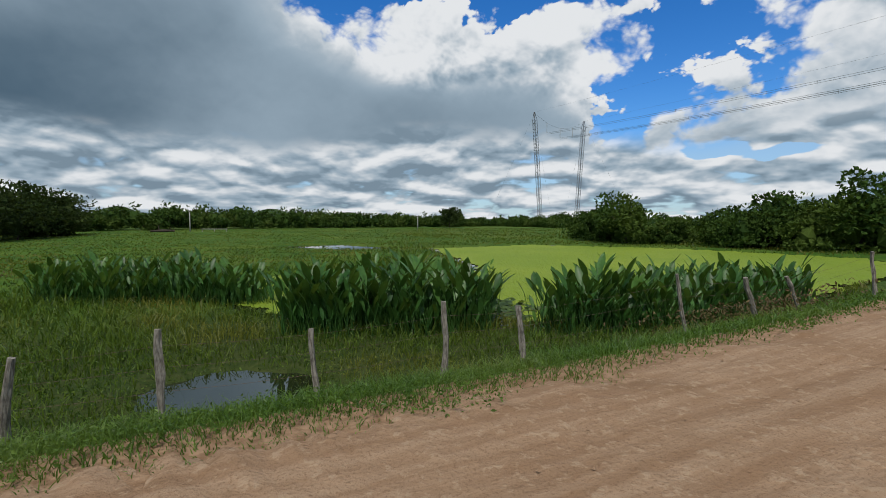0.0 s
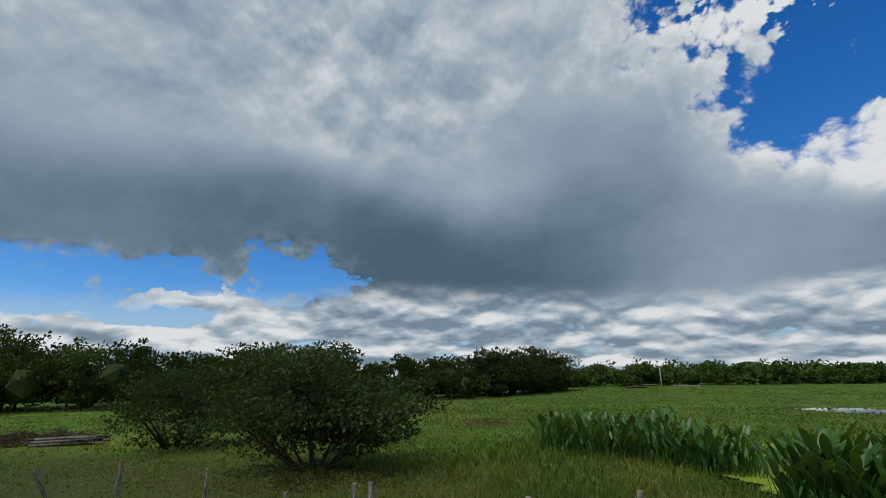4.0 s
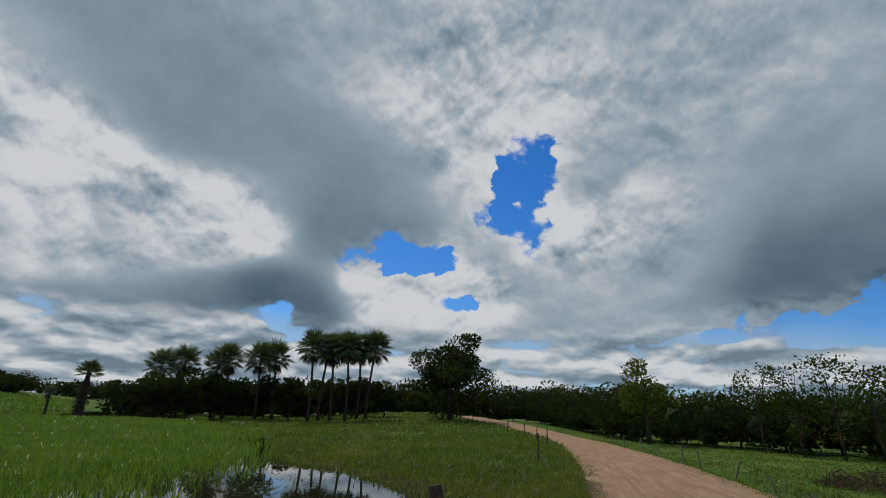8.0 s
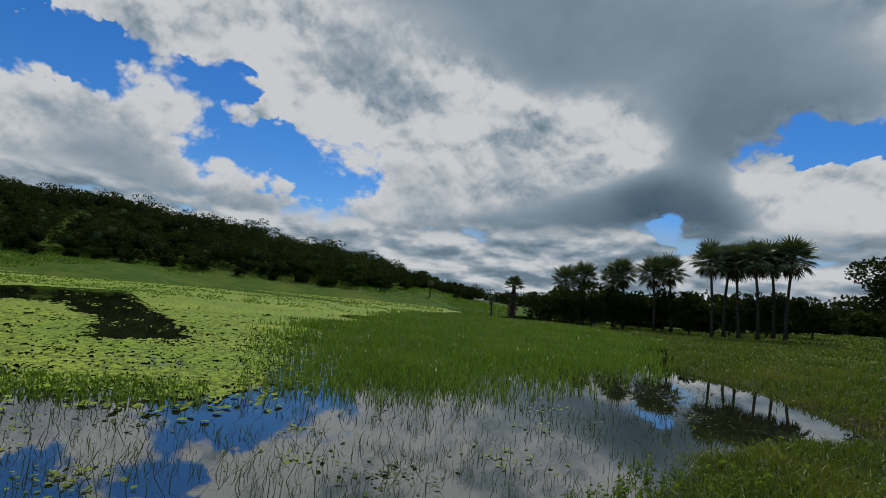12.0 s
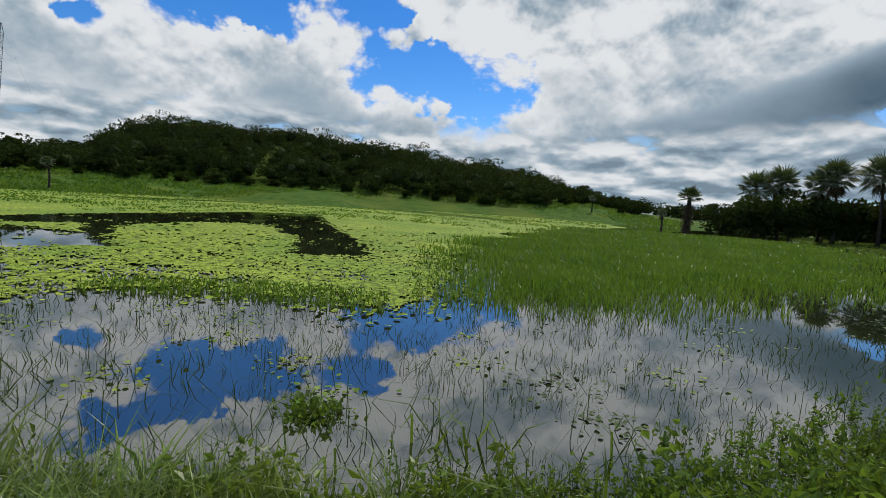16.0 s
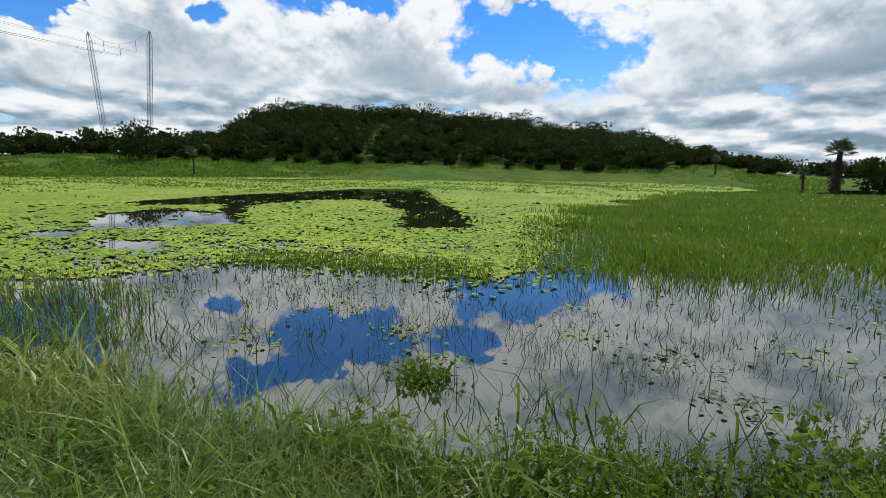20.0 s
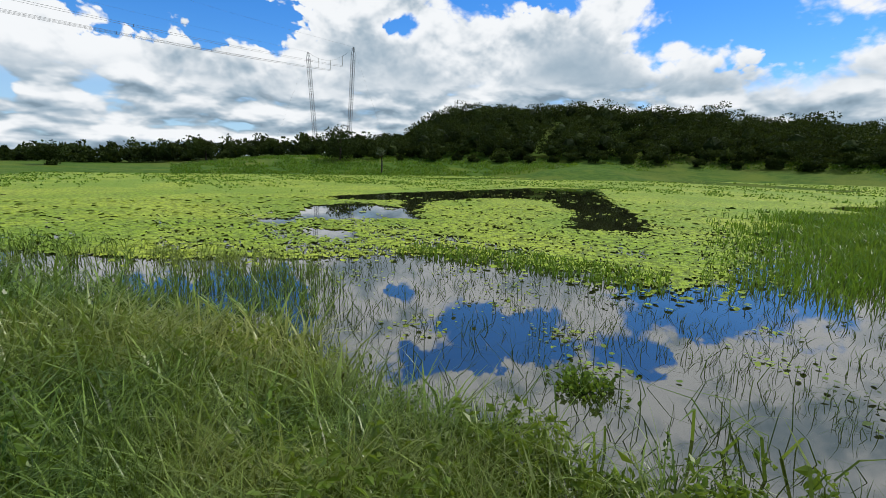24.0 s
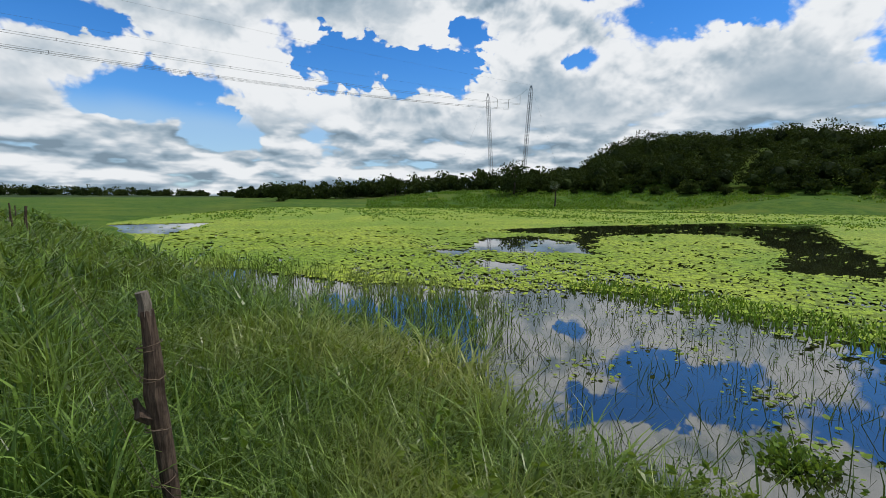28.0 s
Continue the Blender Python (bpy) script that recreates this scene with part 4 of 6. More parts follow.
def palms():
    r = np.random.default_rng(44)
    fans = [fan_mesh(r) for _ in range(3)]
    dry = [fan_mesh(r, True) for _ in range(2)]
    rows = [(163.8, 80, 9.6, 0.3, 24), (160.6, 79, 9.8, 0.3, 24), (159.0, 80, 10.2, 0.3, 26), (155.1, 73, 11.2, 0.5, 26), (154.1, 75, 11.4, -0.4, 26), (152.9, 74, 11.0, 0.2, 26),
            (151.3, 73, 11.3, 0.3, 28), (149.9, 76, 11.2, 0.5, 26), (148.9, 74, 11.3, -0.3, 28), (168.0, 84, 9.4, 0.2, 24), (170.0, 86, 8.8, 0.2, 20), (178.4, 92, 4.4, 0.1, 18), (185.8, 128, 4.6, 0.0, 18),
            (242.1, 112, 6.0, 0.0, 18), (164.9, 83, 8.6, 0.1, 18)]
    for az, d, h, lean, n in rows:
        x, y = ahead(az, d)
        root = new("fan_palm")
        root.location = (x, y, float(land(x, y)))
        tagged(root, "tall fan palm with a slim dark trunk and round crown", "palm tree", "palms of the grove")
        k = np.linspace(0, 1, 6)
        line = np.stack([lean * k * k * 1.4, 0.25 * np.sin(k * 3 + az), -0.2 + k * (h - 1.0)], 1)
        part("trunk", mesh("trunk", *tube(line, 0.20 - 0.06 * k + 0.10 * (k < 0.05), 7), M_PALM_BARK, True), root)
        top = Vector(line[-1])
        small = 0.62 if h < 5 else (0.75 if h < 7 else 1.72)
        n += 12
        for i in range(n):
            el = -48 + 132 * ((i + 0.5) / n) ** 0.85
            m = Matrix.Translation(top) @ Euler((radians(r.normal() * 20), radians(-el), radians(i * 137.5 + r.normal() * 10)), "XYZ").to_matrix().to_4x4() @ Matrix.Scale(small * (0.85 + 0.3 * r.random()), 4)
            part("fan_leaf", fans[i % 3], root, "", m)
        for i in range(5):
            m = Matrix.Translation(top - Vector((0, 0, 0.25))) @ Euler((0, radians(55 + 15 * r.random()), radians(i * 72 + r.normal() * 15)), "XYZ").to_matrix().to_4x4() @ Matrix.Scale(small * 0.9, 4)
            part("dry_fan_leaf", dry[i % 2], root, "brown hanging dead fan leaf", m)
    # the short palm that keeps its dead leaves down the trunk
    x, y = ahead(176.0, 78)
    root = new("shaggy_fan_palm")
    root.location = (x, y, float(land(x, y)))
    tagged(root, "bushy fan palm with dead leaves down its trunk", "palm tree", "palms of the grove")
    k = np.linspace(0, 1, 5)
    part("trunk", mesh("trunk", *tube(np.stack([0 * k, 0.1 * k, -0.9 + 6.6 * k], 1), 0.5 - 0.25 * k, 8, True, 0.12, r), M_PALM_BARK), root)
    for i in range(34):
        el = -15 + 100 * ((i + 0.5) / 34) ** 0.8
        m = Matrix.Translation((0, 0.1, 5.5)) @ Euler((radians(r.normal() * 20), radians(-el), radians(i * 137.5)), "XYZ").to_matrix().to_4x4() @ Matrix.Scale(1.12 * (0.85 + 0.3 * r.random()), 4)
        part("fan_leaf", fans[i % 3], root, "", m)
    for i in range(44):
        z = 0.3 + 5.0 * (i / 44)
        m = Matrix.Translation((0, 0, z)) @ Euler((0, radians(40 + 30 * r.random()), radians(i * 137.5)), "XYZ").to_matrix().to_4x4() @ Matrix.Scale(0.75 + 0.2 * r.random(), 4)
        part("dry_fan_leaf", dry[i % 2], root, "brown hanging dead fan leaf", m)


def shrubs():
    r = np.random.default_rng(55)
    for x, y, h, cr, n, lab in ((-13.8, 6.3, 3.5, 3.2, 17000, "wide grey-green thorny shrub with low spreading branches"), (-21.5, 4.2, 2.9, 2.6, 8000, "smaller grey-green shrub beside the brush pile"),
                                (-17.8, 10.0, 2.6, 1.7, 2600, "low grey-green shrub behind the wide one")):
        wood, crown = tree_arrays(r, h, cr, n, 0.125, base=0.06, squash=0.38, trunk_r=0.06, n_limb=24, clumps=64, sparse=0.10, csize=0.68)
        chunks = [wood]
        for i in range(10):
            a = i * 0.63 + r.random()
            chunks.append(tube([(0.25 * math.cos(a), 0.25 * math.sin(a), -0.15), (0.6 * cr * math.cos(a), 0.6 * cr * math.sin(a), h * 0.35), (cr * math.cos(a), cr * math.sin(a), h * (0.45 + 0.3 * r.random()))],
                               [0.05, 0.032, 0.008], 5, False))
        root = new("shrub")
        root.location = (x, y, float(land(x, y)))
        tagged(root, lab, "shrub")
        part("branchwork", mesh("branchwork", *join(chunks), M_BARK, True), root)
        part("foliage", mesh("foliage", *crown, M_SHRUB_LEAF), root)
    # felled brush
    for cx, cy, rx, ry, h, n, lab in ((-30.0, -5.0, 1.9, 3.2, 1.25, 520, "brown heap of cut brushwood"), (-27.6, -0.8, 1.3, 2.9, 0.75, 380, "low heap of dry cut branches in the grass")):
        root = new("brush_pile")
        root.location = (cx, cy, float(land(cx, cy)))
        tagged(root, lab, "brush pile")
        sticks, lv = [], []
        for i in range(n):
            a, q = r.random() * 6.28, r.random() ** 0.5
            p = np.array([rx * q * math.cos(a), ry * q * math.sin(a), h * (1 - q ** 3) * r.random()])
            p[2] *= 0.55 + 0.45 * float(ripple(p[0] * 2, p[1] * 2, 0.9)) + 0.3 * r.random()
            d = unit(np.array([r.normal(), r.normal(), 0.35 * r.normal()])) * (0.4 + 0.7 * r.random())
            p[2] = max(p[2], abs(d[2]) * 0.5 - 0.05)
            sticks.append(tube([p - d * 0.5, p + np.array([0, 0, 0.05]), p + d * 0.5], [0.016, 0.012, 0.005], 3, False))
        m = 2600
        a, q = r.random(m) * 6.28, r.random(m) ** 0.5
        p = np.stack([rx * q * np.cos(a), ry * q * np.sin(a), 0.03 + h * (1 - q ** 3) * (0.15 + 0.65 * r.random(m)) * (0.8 + 0.5 * ripple(rx * q * np.cos(a) * 2, ry * q * np.sin(a) * 2, 0.9))], 1)
        part("brushwood", mesh("brushwood", *join(sticks), M_BARK), root)
        part("dry_foliage", mesh("dry_foliage", *leaves(p, np.full(m, 0.13), np.array([[0, 0, 1.0]]) * np.ones((m, 1)), r), M_BROWN), root)
    root = new("log_stack")
    cx, cy = -26.0, 1.2
    root.location = (cx, cy, float(land(cx, cy)))
    tagged(root, "long thin cut poles lying in the grass", "log stack")
    for i in range(16):
        L = 1.6 + 1.2 * r.random()
        yy, zz = (i % 6 - 2.5) * 0.14 + r.normal() * 0.05, 0.07 + 0.11 * (i // 6)
        yaw = r.normal() * 0.12 + 1.35
        d = np.array([math.cos(yaw), math.sin(yaw), 0.02 * r.normal()]) * L * 0.5
        o = np.array([-math.sin(yaw) * yy, math.cos(yaw) * yy, zz])
        part("pole", mesh("pole", *tube([o - d, o + np.array([0, 0, 0.03]), o + d], [0.055, 0.05, 0.038], 6), M_BARK if i % 3 else M_POST), root)


def broadleaf_stands():
    """Stands of tall broad-leaved marsh plants in the ditch behind the fence."""
    r = np.random.default_rng(66)

    def blade_mesh(k):
        # lance-shaped blade on a long stalk, folded along its rib and arching at the tip
        L, W, S = 0.43 + 0.04 * k, 0.118 + 0.012 * k, 0.34 + 0.22 * k
        t = np.linspace(0, 1, 6)
        w = W * np.array([0.18, 0.78, 1.0, 0.86, 0.50, 0.0]) * 0.5
        tilt = 0.10 + 0.09 * k
        rib = np.stack([0.06 * S + t * L * math.sin(tilt) + 0.06 * L * t * t, 0 * t, S + t * L * math.cos(tilt) - 0.12 * L * t ** 3], 1)
        v, f = [], []
        for i in range(6):
            v += [rib[i] + np.array([-0.03 * W, -w[i], 0.35 * w[i]]), rib[i], rib[i] + np.array([-0.03 * W, w[i], 0.35 * w[i]])]
        for i in range(5):
            for j in (0, 1):
                a = i * 3 + j
                f += [(a, a + 1, a + 4), (a, a + 4, a + 3)]
        return join([(np.array(v), np.array(f)), tube([(0, 0, -0.1), (0.03 * S, 0, S * 0.5), tuple(rib[1])], [0.014, 0.011, 0.006], 3, False)])

    fill = [blade_mesh(k) for k in (0, 1, 2, 3)]
    kinds = [mesh("leaf", v, f, M_THALIA, True) for v, f in fill]
    stands = [([(-12.2, 14.3), (-10.6, 15.8), (-9.2, 15.9), (-7.4, 15.8), (-5.6, 15.2), (-5.2, 14.0), (-7.0, 13.4), (-9.2, 13.1), (-11.2, 13.2)], 74, 0.92, "behind the field grass"),
              ([(-3.2, 10.1), (-3.0, 11.6), (-1.8, 12.6), (-0.2, 12.8), (1.0, 11.6), (1.05, 10.2), (-0.4, 9.6), (-2.0, 9.5)], 84, 1.12, "behind the fence"),
              ([(2.0, 9.7), (2.6, 11.2), (5.0, 12.8), (8.2, 14.6), (10.6, 14.6), (9.9, 13.0), (7.2, 11.3), (4.6, 10.2)], 104, 1.02, "along the fence")]
    stands.append(([(-3.4, 15.2), (-2.4, 16.6), (-0.6, 16.6), (-0.8, 15.0)], 10, 1.1, "standing in the duckweed"))
    for poly, count, size, where in stands:
        p = np.asarray(poly)
        lo, hi = p.min(0), p.max(0)
        # the close mass of smaller leaves that fills the stand, in the shaded colour
        want = count * 11
        px, py = lo[0] + (hi[0] - lo[0]) * r.random(want * 4), lo[1] + (hi[1] - lo[1]) * r.random(want * 4)
        keep = poly_sd(px, py, poly) < 0.12
        px, py = px[keep][:want], py[keep][:want]
        low = []
        for x, y, z in zip(px, py, np.maximum(land(px, py), -0.95)):
            v, f = fill[int(r.integers(0, 4))]
            m = np.array(pose(x, y, z, r.normal() * 7, 2 + 20 * r.random() ** 1.5, 360 * r.random()) @ Matrix.Scale(size * (0.60 + 0.42 * r.random()), 4))
            low.append((v @ m[:3, :3].T + m[:3, 3], f))
        tagged(new("broadleaf_thicket", mesh("broadleaf_thicket", *join(low), M_THALIA_SHADED, True)), "close mass of dark green lance-shaped leaves " + where, "marsh plants", "", "stuff")
        placed = 0
        while placed < count:
            x, y = lo[0] + (hi[0] - lo[0]) * r.random(), lo[1] + (hi[1] - lo[1]) * r.random()
            sd = float(poly_sd(np.array([x]), np.array([y]), poly)[0])
            if sd > 0.05:
                continue
            placed += 1
            root = new("broadleaf_plant")
            root.location = (x, y, max(float(land(x, y)), -0.95))
            tagged(root, "dark green broad-leaved marsh plant " + where, "marsh plant", "stands of broad-leaved marsh plants")
            s0 = size * (0.85 + 0.3 * r.random()) * (0.85 if sd > -0.35 else 1.0)
            for i in range(int(r.integers(12, 16))):
                sc = s0 * (0.62 + 0.46 * r.random())
                m = pose(r.normal() * 0.13, r.normal() * 0.13, 0, r.normal() * 6, 2 + 17 * r.random() ** 1.6, i * 137 + r.normal() * 25) @ Matrix.Scale(sc, 4)
                part("leaf", kinds[int(r.integers(0, 4))], root, "", m)
    root = new("broadleaf_plant")
    root.location = (2.1, 21.1, WATER_N)
    tagged(root, "single leafy plant standing in the duckweed", "marsh plant", "stands of broad-leaved marsh plants")
    for i in range(16):
        part("leaf", kinds[i % 4], root, "", pose(r.normal() * 0.2, r.normal() * 0.2, -0.25, 0, 8 + 35 * r.random(), i * 137) @ Matrix.Scale(0.6 + 0.25 * r.random(), 4))


def post_mesh(r, h, rad, mat, knots=0.14, crook=0.03):
    k = np.linspace(0, 1, 7)
    line = np.stack([np.cumsum(r.normal(size=7)) * crook * rad * 6 * k, np.cumsum(r.normal(size=7)) * crook * rad * 6 * k, -0.3 + (h + 0.3) * k], 1)
    return mesh("post", *tube(line, rad * (1.1 - 0.25 * k + 0.08 * r.normal(size=7)), 8, True, knots, r), mat, False), line[-1]


def fences():
    r = np.random.default_rng(77)
    north = [(-46, -29, 1.1, 0, 0), (-41, -24.5, 1.1, 0, 5), (-36.5, -20.5, 1.2, 0, -4), (-32, -16.8, 1.1, 0, 6), (-28.5, -13.6, 1.1, 5, 0), (-25.2, -11.2, 1.1, 0, 8), (-22.2, -8.7, 1.0, -20, 10), (-19.6, -6.2, 1.0, 25, 8),
             (-17.6, -4.4, 0.9, 32, 0), (-15.9, -2.3, 0.95, 30, 10), (-14.6, -0.5, 0.95, 34, -5), (-13.3, 0.5, 0.9, 22, 4), (-12.0, 1.5, 0.95, 4, 2), (-9.9, 2.5, 0.95, 2, 2), (-7.7, 3.1, 0.8, -2, 4), (-6.25, 3.45, 1.05, 2, 3),
             (-6.05, 3.60, 1.05, -2, -3), (-4.45, 4.75, 1.05, 6, 8), (-3.12, 5.2, 1.2, 0, 1), (-1.42, 5.4, 0.98, -4, -6), (0.0, 6.5, 1.22, 1, 1), (1.2, 6.9, 1.0, 0, -4), (4.25, 8.25, 1.2, 3, -13), (5.85, 8.85, 0.95, 4, -24),
             (7.0, 9.3, 0.85, 6, -28), (9.5, 10.5, 1.05, 0, -3), (13.2, 12.2, 1.1, 2, 4), (17.5, 14.2, 1.1, -3, 5), (22, 16.4, 1.1, 2, -4), (28, 19.2, 1.1, 0, 4)]
    south = [(-58, -72, 1.2, 0, 0), (-52, -60, 1.2, 2, 0), (-48.5, -52, 1.2, 0, 3), (-44.5, -44.5, 1.2, 3, 0), (-40, -37.5, 1.2, -3, 0), (-36.5, -32.0, 1.2, 0, 4), (-32.2, -27.0, 1.2, 0, -4), (-28.0, -22.6, 1.25, 2, -2),
             (-18.4, -15.3, 1.25, 2, 3), (-2.5, -2.73, 1.2, 2, 2), (2.86, 0.90, 0.95, 0, 0), (20.7, 10.1, 1.3, 4, -6), (24.5, 12.4, 1.3, -2, 2), (29, 14.8, 1.2, 3, 3), (36, 18, 1.2, 0, 3)]
    for rows, lab, dark in ((north, "old wire fence on leaning weathered wooden posts", False), (south, "wire fence on rough dark wooden posts above the pond", True)):
        root = new("wire_fence")
        tagged(root, lab, "fence")
        tops = []
        for x, y, h, tx, ty in rows:
            z = float(land(x, y))
            near = (x, y) == (2.86, 0.90)
            rad = 0.052 if near or x == -2.5 else 0.032 + 0.016 * r.random()
            me, tip = post_mesh(r, h, rad, M_POST_DARK if dark else M_POST, 0.20 if near else 0.17, 0.09 if near else 0.07)
            m = pose(x, y, z, tx, ty, 0)
            if near:
                # the crooked branch that serves as the near post
                zz = np.array([-0.3, 0.0, 0.30, 0.58, 0.76, 0.92, 1.08, 1.25, 1.38])
                go = np.array([0.11, 0.10, 0.088, 0.072, 0.052, 0.034, 0.042, 0.030, 0.012])
                rad = np.array([0.050, 0.047, 0.042, 0.045, 0.050, 0.054, 0.044, 0.038, 0.036])
                me = mesh("post", *tube(np.stack([0.30 * go, -0.95 * go, zz], 1), rad, 10, True, 0.10, r), M_POST_DARK)
                h, tip = 1.38, (0.0036, -0.0114)
            part("post", me, root, "", m)
            tops.append((m, h))
            if near:
                # split pale top, broken knot half-way
                a = m @ Vector((float(tip[0]), float(tip[1]), h - 0.03))
                part("split_top", mesh("split_top", *tube([tuple(a), tuple(a + Vector((0.0, 0.0, 0.06))), tuple(a + Vector((-0.004, 0.012, 0.13)))], [0.037, 0.036, 0.033], 7, True, 0.06, r), M_CUT), root, "pale split top of the post")
                c = m @ Vector((0.005, -0.02, 0.78))
                part("knot", mesh("knot", *tube([tuple(c), tuple(c + Vector((-0.015, 0.055, 0.03))), tuple(c + Vector((-0.02, 0.075, 0.12)))], [0.045, 0.036, 0.014], 6, True, 0.15, r), M_POST_DARK), root, "broken knot on the post")
        for lev in (0.45, 0.70, 0.92):
            for (m1, h1), (m2, h2) in zip(tops[:-1], tops[1:]):
                if dark and lev > 0.5 and m1.translation.x < -2 < 2 < m2.translation.x:
                    continue  # slack strands trodden down where people reach the water
                a, b = m1 @ Vector((0, 0.04, lev * min(h1, 1.1))), m2 @ Vector((0, 0.04, lev * min(h2, 1.1)))
                mid = (a + b) / 2 - Vector((0, 0, 0.008 * (b - a).length))
                part("wire", mesh("wire", *tube([tuple(a), tuple(mid), tuple(b)], [0.0022] * 3, 3, False), M_WIRE), root)
    # wire bound round the near post
    root = new("wire_binding")
    z = float(land(2.86, 0.90))
    root.location = (2.86, 0.90, z)
    tagged(root, "rusty wire wound round the rough post", "wire")
    for zz in (0.42, 0.72, 1.02, 1.19):
        k = np.linspace(0, 2 * np.pi * 1.6, 16)
        part("loop", mesh("loop", *tube(np.stack([0.062 * np.cos(k) - 0.01, 0.062 * np.sin(k) - 0.075 + 0.04 * zz, zz + 0.02 * np.sin(k * 0.7 + zz * 9)], 1), [0.003] * 16, 4, False), M_WIRE), root)


def lattice(base, top, w, bays):
    """A square lattice mast from base to top: legs, rungs and diagonals as thin bars."""
    base, top = np.asarray(base, float), np.asarray(top, float)
    ax = unit(top - base)
    a = unit(np.cross(ax, [0.9, 0.43, 0]))
    b = np.cross(ax, a)
    legs, braces = [], []
    corner = [(1, 1), (1, -1), (-1, -1), (-1, 1)]

    def at(i, t):
        taper = 1.0 if 0.06 < t < 0.94 else 0.25
        return base + (top - base) * t + (a * corner[i][0] + b * corner[i][1]) * w * 0.5 * taper

    ts = np.concatenate([[0], np.linspace(0.07, 0.93, bays), [1]])
    for i in range(4):
        legs.append(tube([at(i, t) for t in (0, 0.07, 0.5, 0.93, 1)], [0.075] * 5, 4, False))
        j = (i + 1) % 4
        for q in range(1, len(ts) - 1):
            if q % 2:
                braces.append(tube([at(i, ts[q]), at(j, ts[q + 1])], [0.035] * 2, 3, False))
            else:
                braces.append(tube([at(j, ts[q]), at(i, ts[q + 1])], [0.035] * 2, 3, False))
            braces.append(tube([at(i, ts[q]), at(j, ts[q])], [0.03] * 2, 3, False))
    return legs, braces


def power_line():
    towers = []
    for (t1, t2, squeeze) in ((((32.9, 175.9, 39.9)), (55.5, 192.2, 39.9), 0.14), ((204.0, -74.3, 47.0), (186.0, -86.5, 47.5), 0.14)):
        t1, t2 = np.array(t1), np.array(t2)
        mid = (t1 + t2) / 2
        root = new("guyed_pylon")
        tagged(root, "tall guyed pylon of two leaning steel lattice masts", "pylon", "pylons of the power line")
        strings = []
        for top in (t1, t2):
            foot = top + (mid - top) * squeeze * 2
            foot[2] = float(land(foot[0], foot[1]))
            legs, braces = lattice(foot, top, 1.15, 34)
            mast = part("mast", mesh("mast", *join(legs), M_STEEL), root)
            part("bracing", mesh("bracing", *join(braces), M_STEEL), mast)
            for sx in (-1, 1):
                ground = foot + (top - mid) * np.array([1, 1, 0]) * 0.9 + sx * np.cross(unit((t2 - t1) * np.array([1, 1, 0])), [0, 0, 1]) * 17
                ground[2] = float(land(ground[0], ground[1]))
                part("guy_wire", mesh("guy_wire", *tube([top - np.array([0, 0, 0.5]), ground], [0.012] * 2, 3, False), M_CABLE), root)
        # cross rope between the tops, and three insulator strings from it
        k = np.linspace(0, 1, 13)[:, None]
        rope = t1 + (t2 - t1) * k - np.array([0, 0, 1.0]) * (4 * k * (1 - k)) * 4.2
        part("cross_rope", mesh("cross_rope", *tube(rope, [0.03] * 13, 4, False), M_CABLE), root)
        for q in (0.24, 0.5, 0.76):
            p = t1 + (t2 - t1) * q - np.array([0, 0, 1.0]) * (4 * q * (1 - q)) * 4.2
            zz = np.linspace(0, 3.6, 25)
            part("insulator", mesh("insulator", *tube(np.stack([p[0] + 0 * zz, p[1] + 0 * zz, p[2] - zz], 1), 0.05 + 0.06 * (np.arange(25) % 2), 6), M_POLE), root, "grey insulator string")
            strings.append(p - np.array([0, 0, 3.6]))
        towers.append((strings, t1, t2))
    line = new("power_line")
    tagged(line, "sagging bundled conductors between the two pylons", "power line")
    (s1, a1, a2), (s2, b1, b2) = towers
    k = np.linspace(0, 1, 40)[:, None]
    sag = 4 * k * (1 - k)
    for p, q in zip(s1, s2[::-1]):
        for dz in (0.0, -0.45):
            # the far end runs on to the spans beyond
            part("conductor", mesh("conductor", *tube(p + (q - p) * k - np.array([0, 0, 1.0]) * (sag * 5.0) + np.array([0, 0, dz]), [0.030] * 40, 4, False), M_CABLE), line)
        for u in np.linspace(0.06, 0.94, 9):
            c = p + (q - p) * u - np.array([0, 0, 1.0]) * 4 * u * (1 - u) * 5.0
            part("spacer", mesh("spacer", *tube([c + np.array([0, 0, 0.1]), c - np.array([0, 0, 0.55])], [0.06] * 2, 4), M_CABLE), line)
    for p, q in ((a1, b2), (a2, b1)):
        part("shield_wire", mesh("shield_wire", *tube(p + (q - p) * k - np.array([0, 0, 1.0]) * (sag * 3.6), [0.016] * 40, 3, False), M_CABLE), line)
    x, y = ahead(30.2, 96)
    log = new("fallen_log")
    log.location = (x, y, float(land(x, y)))
    tagged(log, "dark fallen log lying far out in the field", "log")
    part("stem", mesh("stem", *tube([(-1.9, -0.3, 0.22), (0, 0, 0.30), (1.8, 0.5, 0.24)], [0.16, 0.24, 0.18], 7), M_BARK), log)
    part("stub", mesh("stub", *tube([(-0.6, 0, 0.3), (-0.7, 0.05, 0.8), (-0.65, 0.1, 1.25)], [0.1, 0.07, 0.04], 6), M_BARK), log)
    x, y = ahead(25.4, 97)
    rail = new("pale_rail")
    rail.location = (x, y, float(land(x, y)))
    tagged(rail, "low pale rail on short posts in the field", "rail")
    part("bar", mesh("bar", *tube([(-2.4, 0, 0.5), (0, 0, 0.52), (2.4, 0, 0.5)], [0.07] * 3, 6), M_POLE), rail)
    for q in (-2.2, 0, 2.2):
        part("leg", mesh("leg", *tube([(q, 0, -0.2), (q, 0, 0.5)], [0.05] * 2, 6), M_POLE), rail)
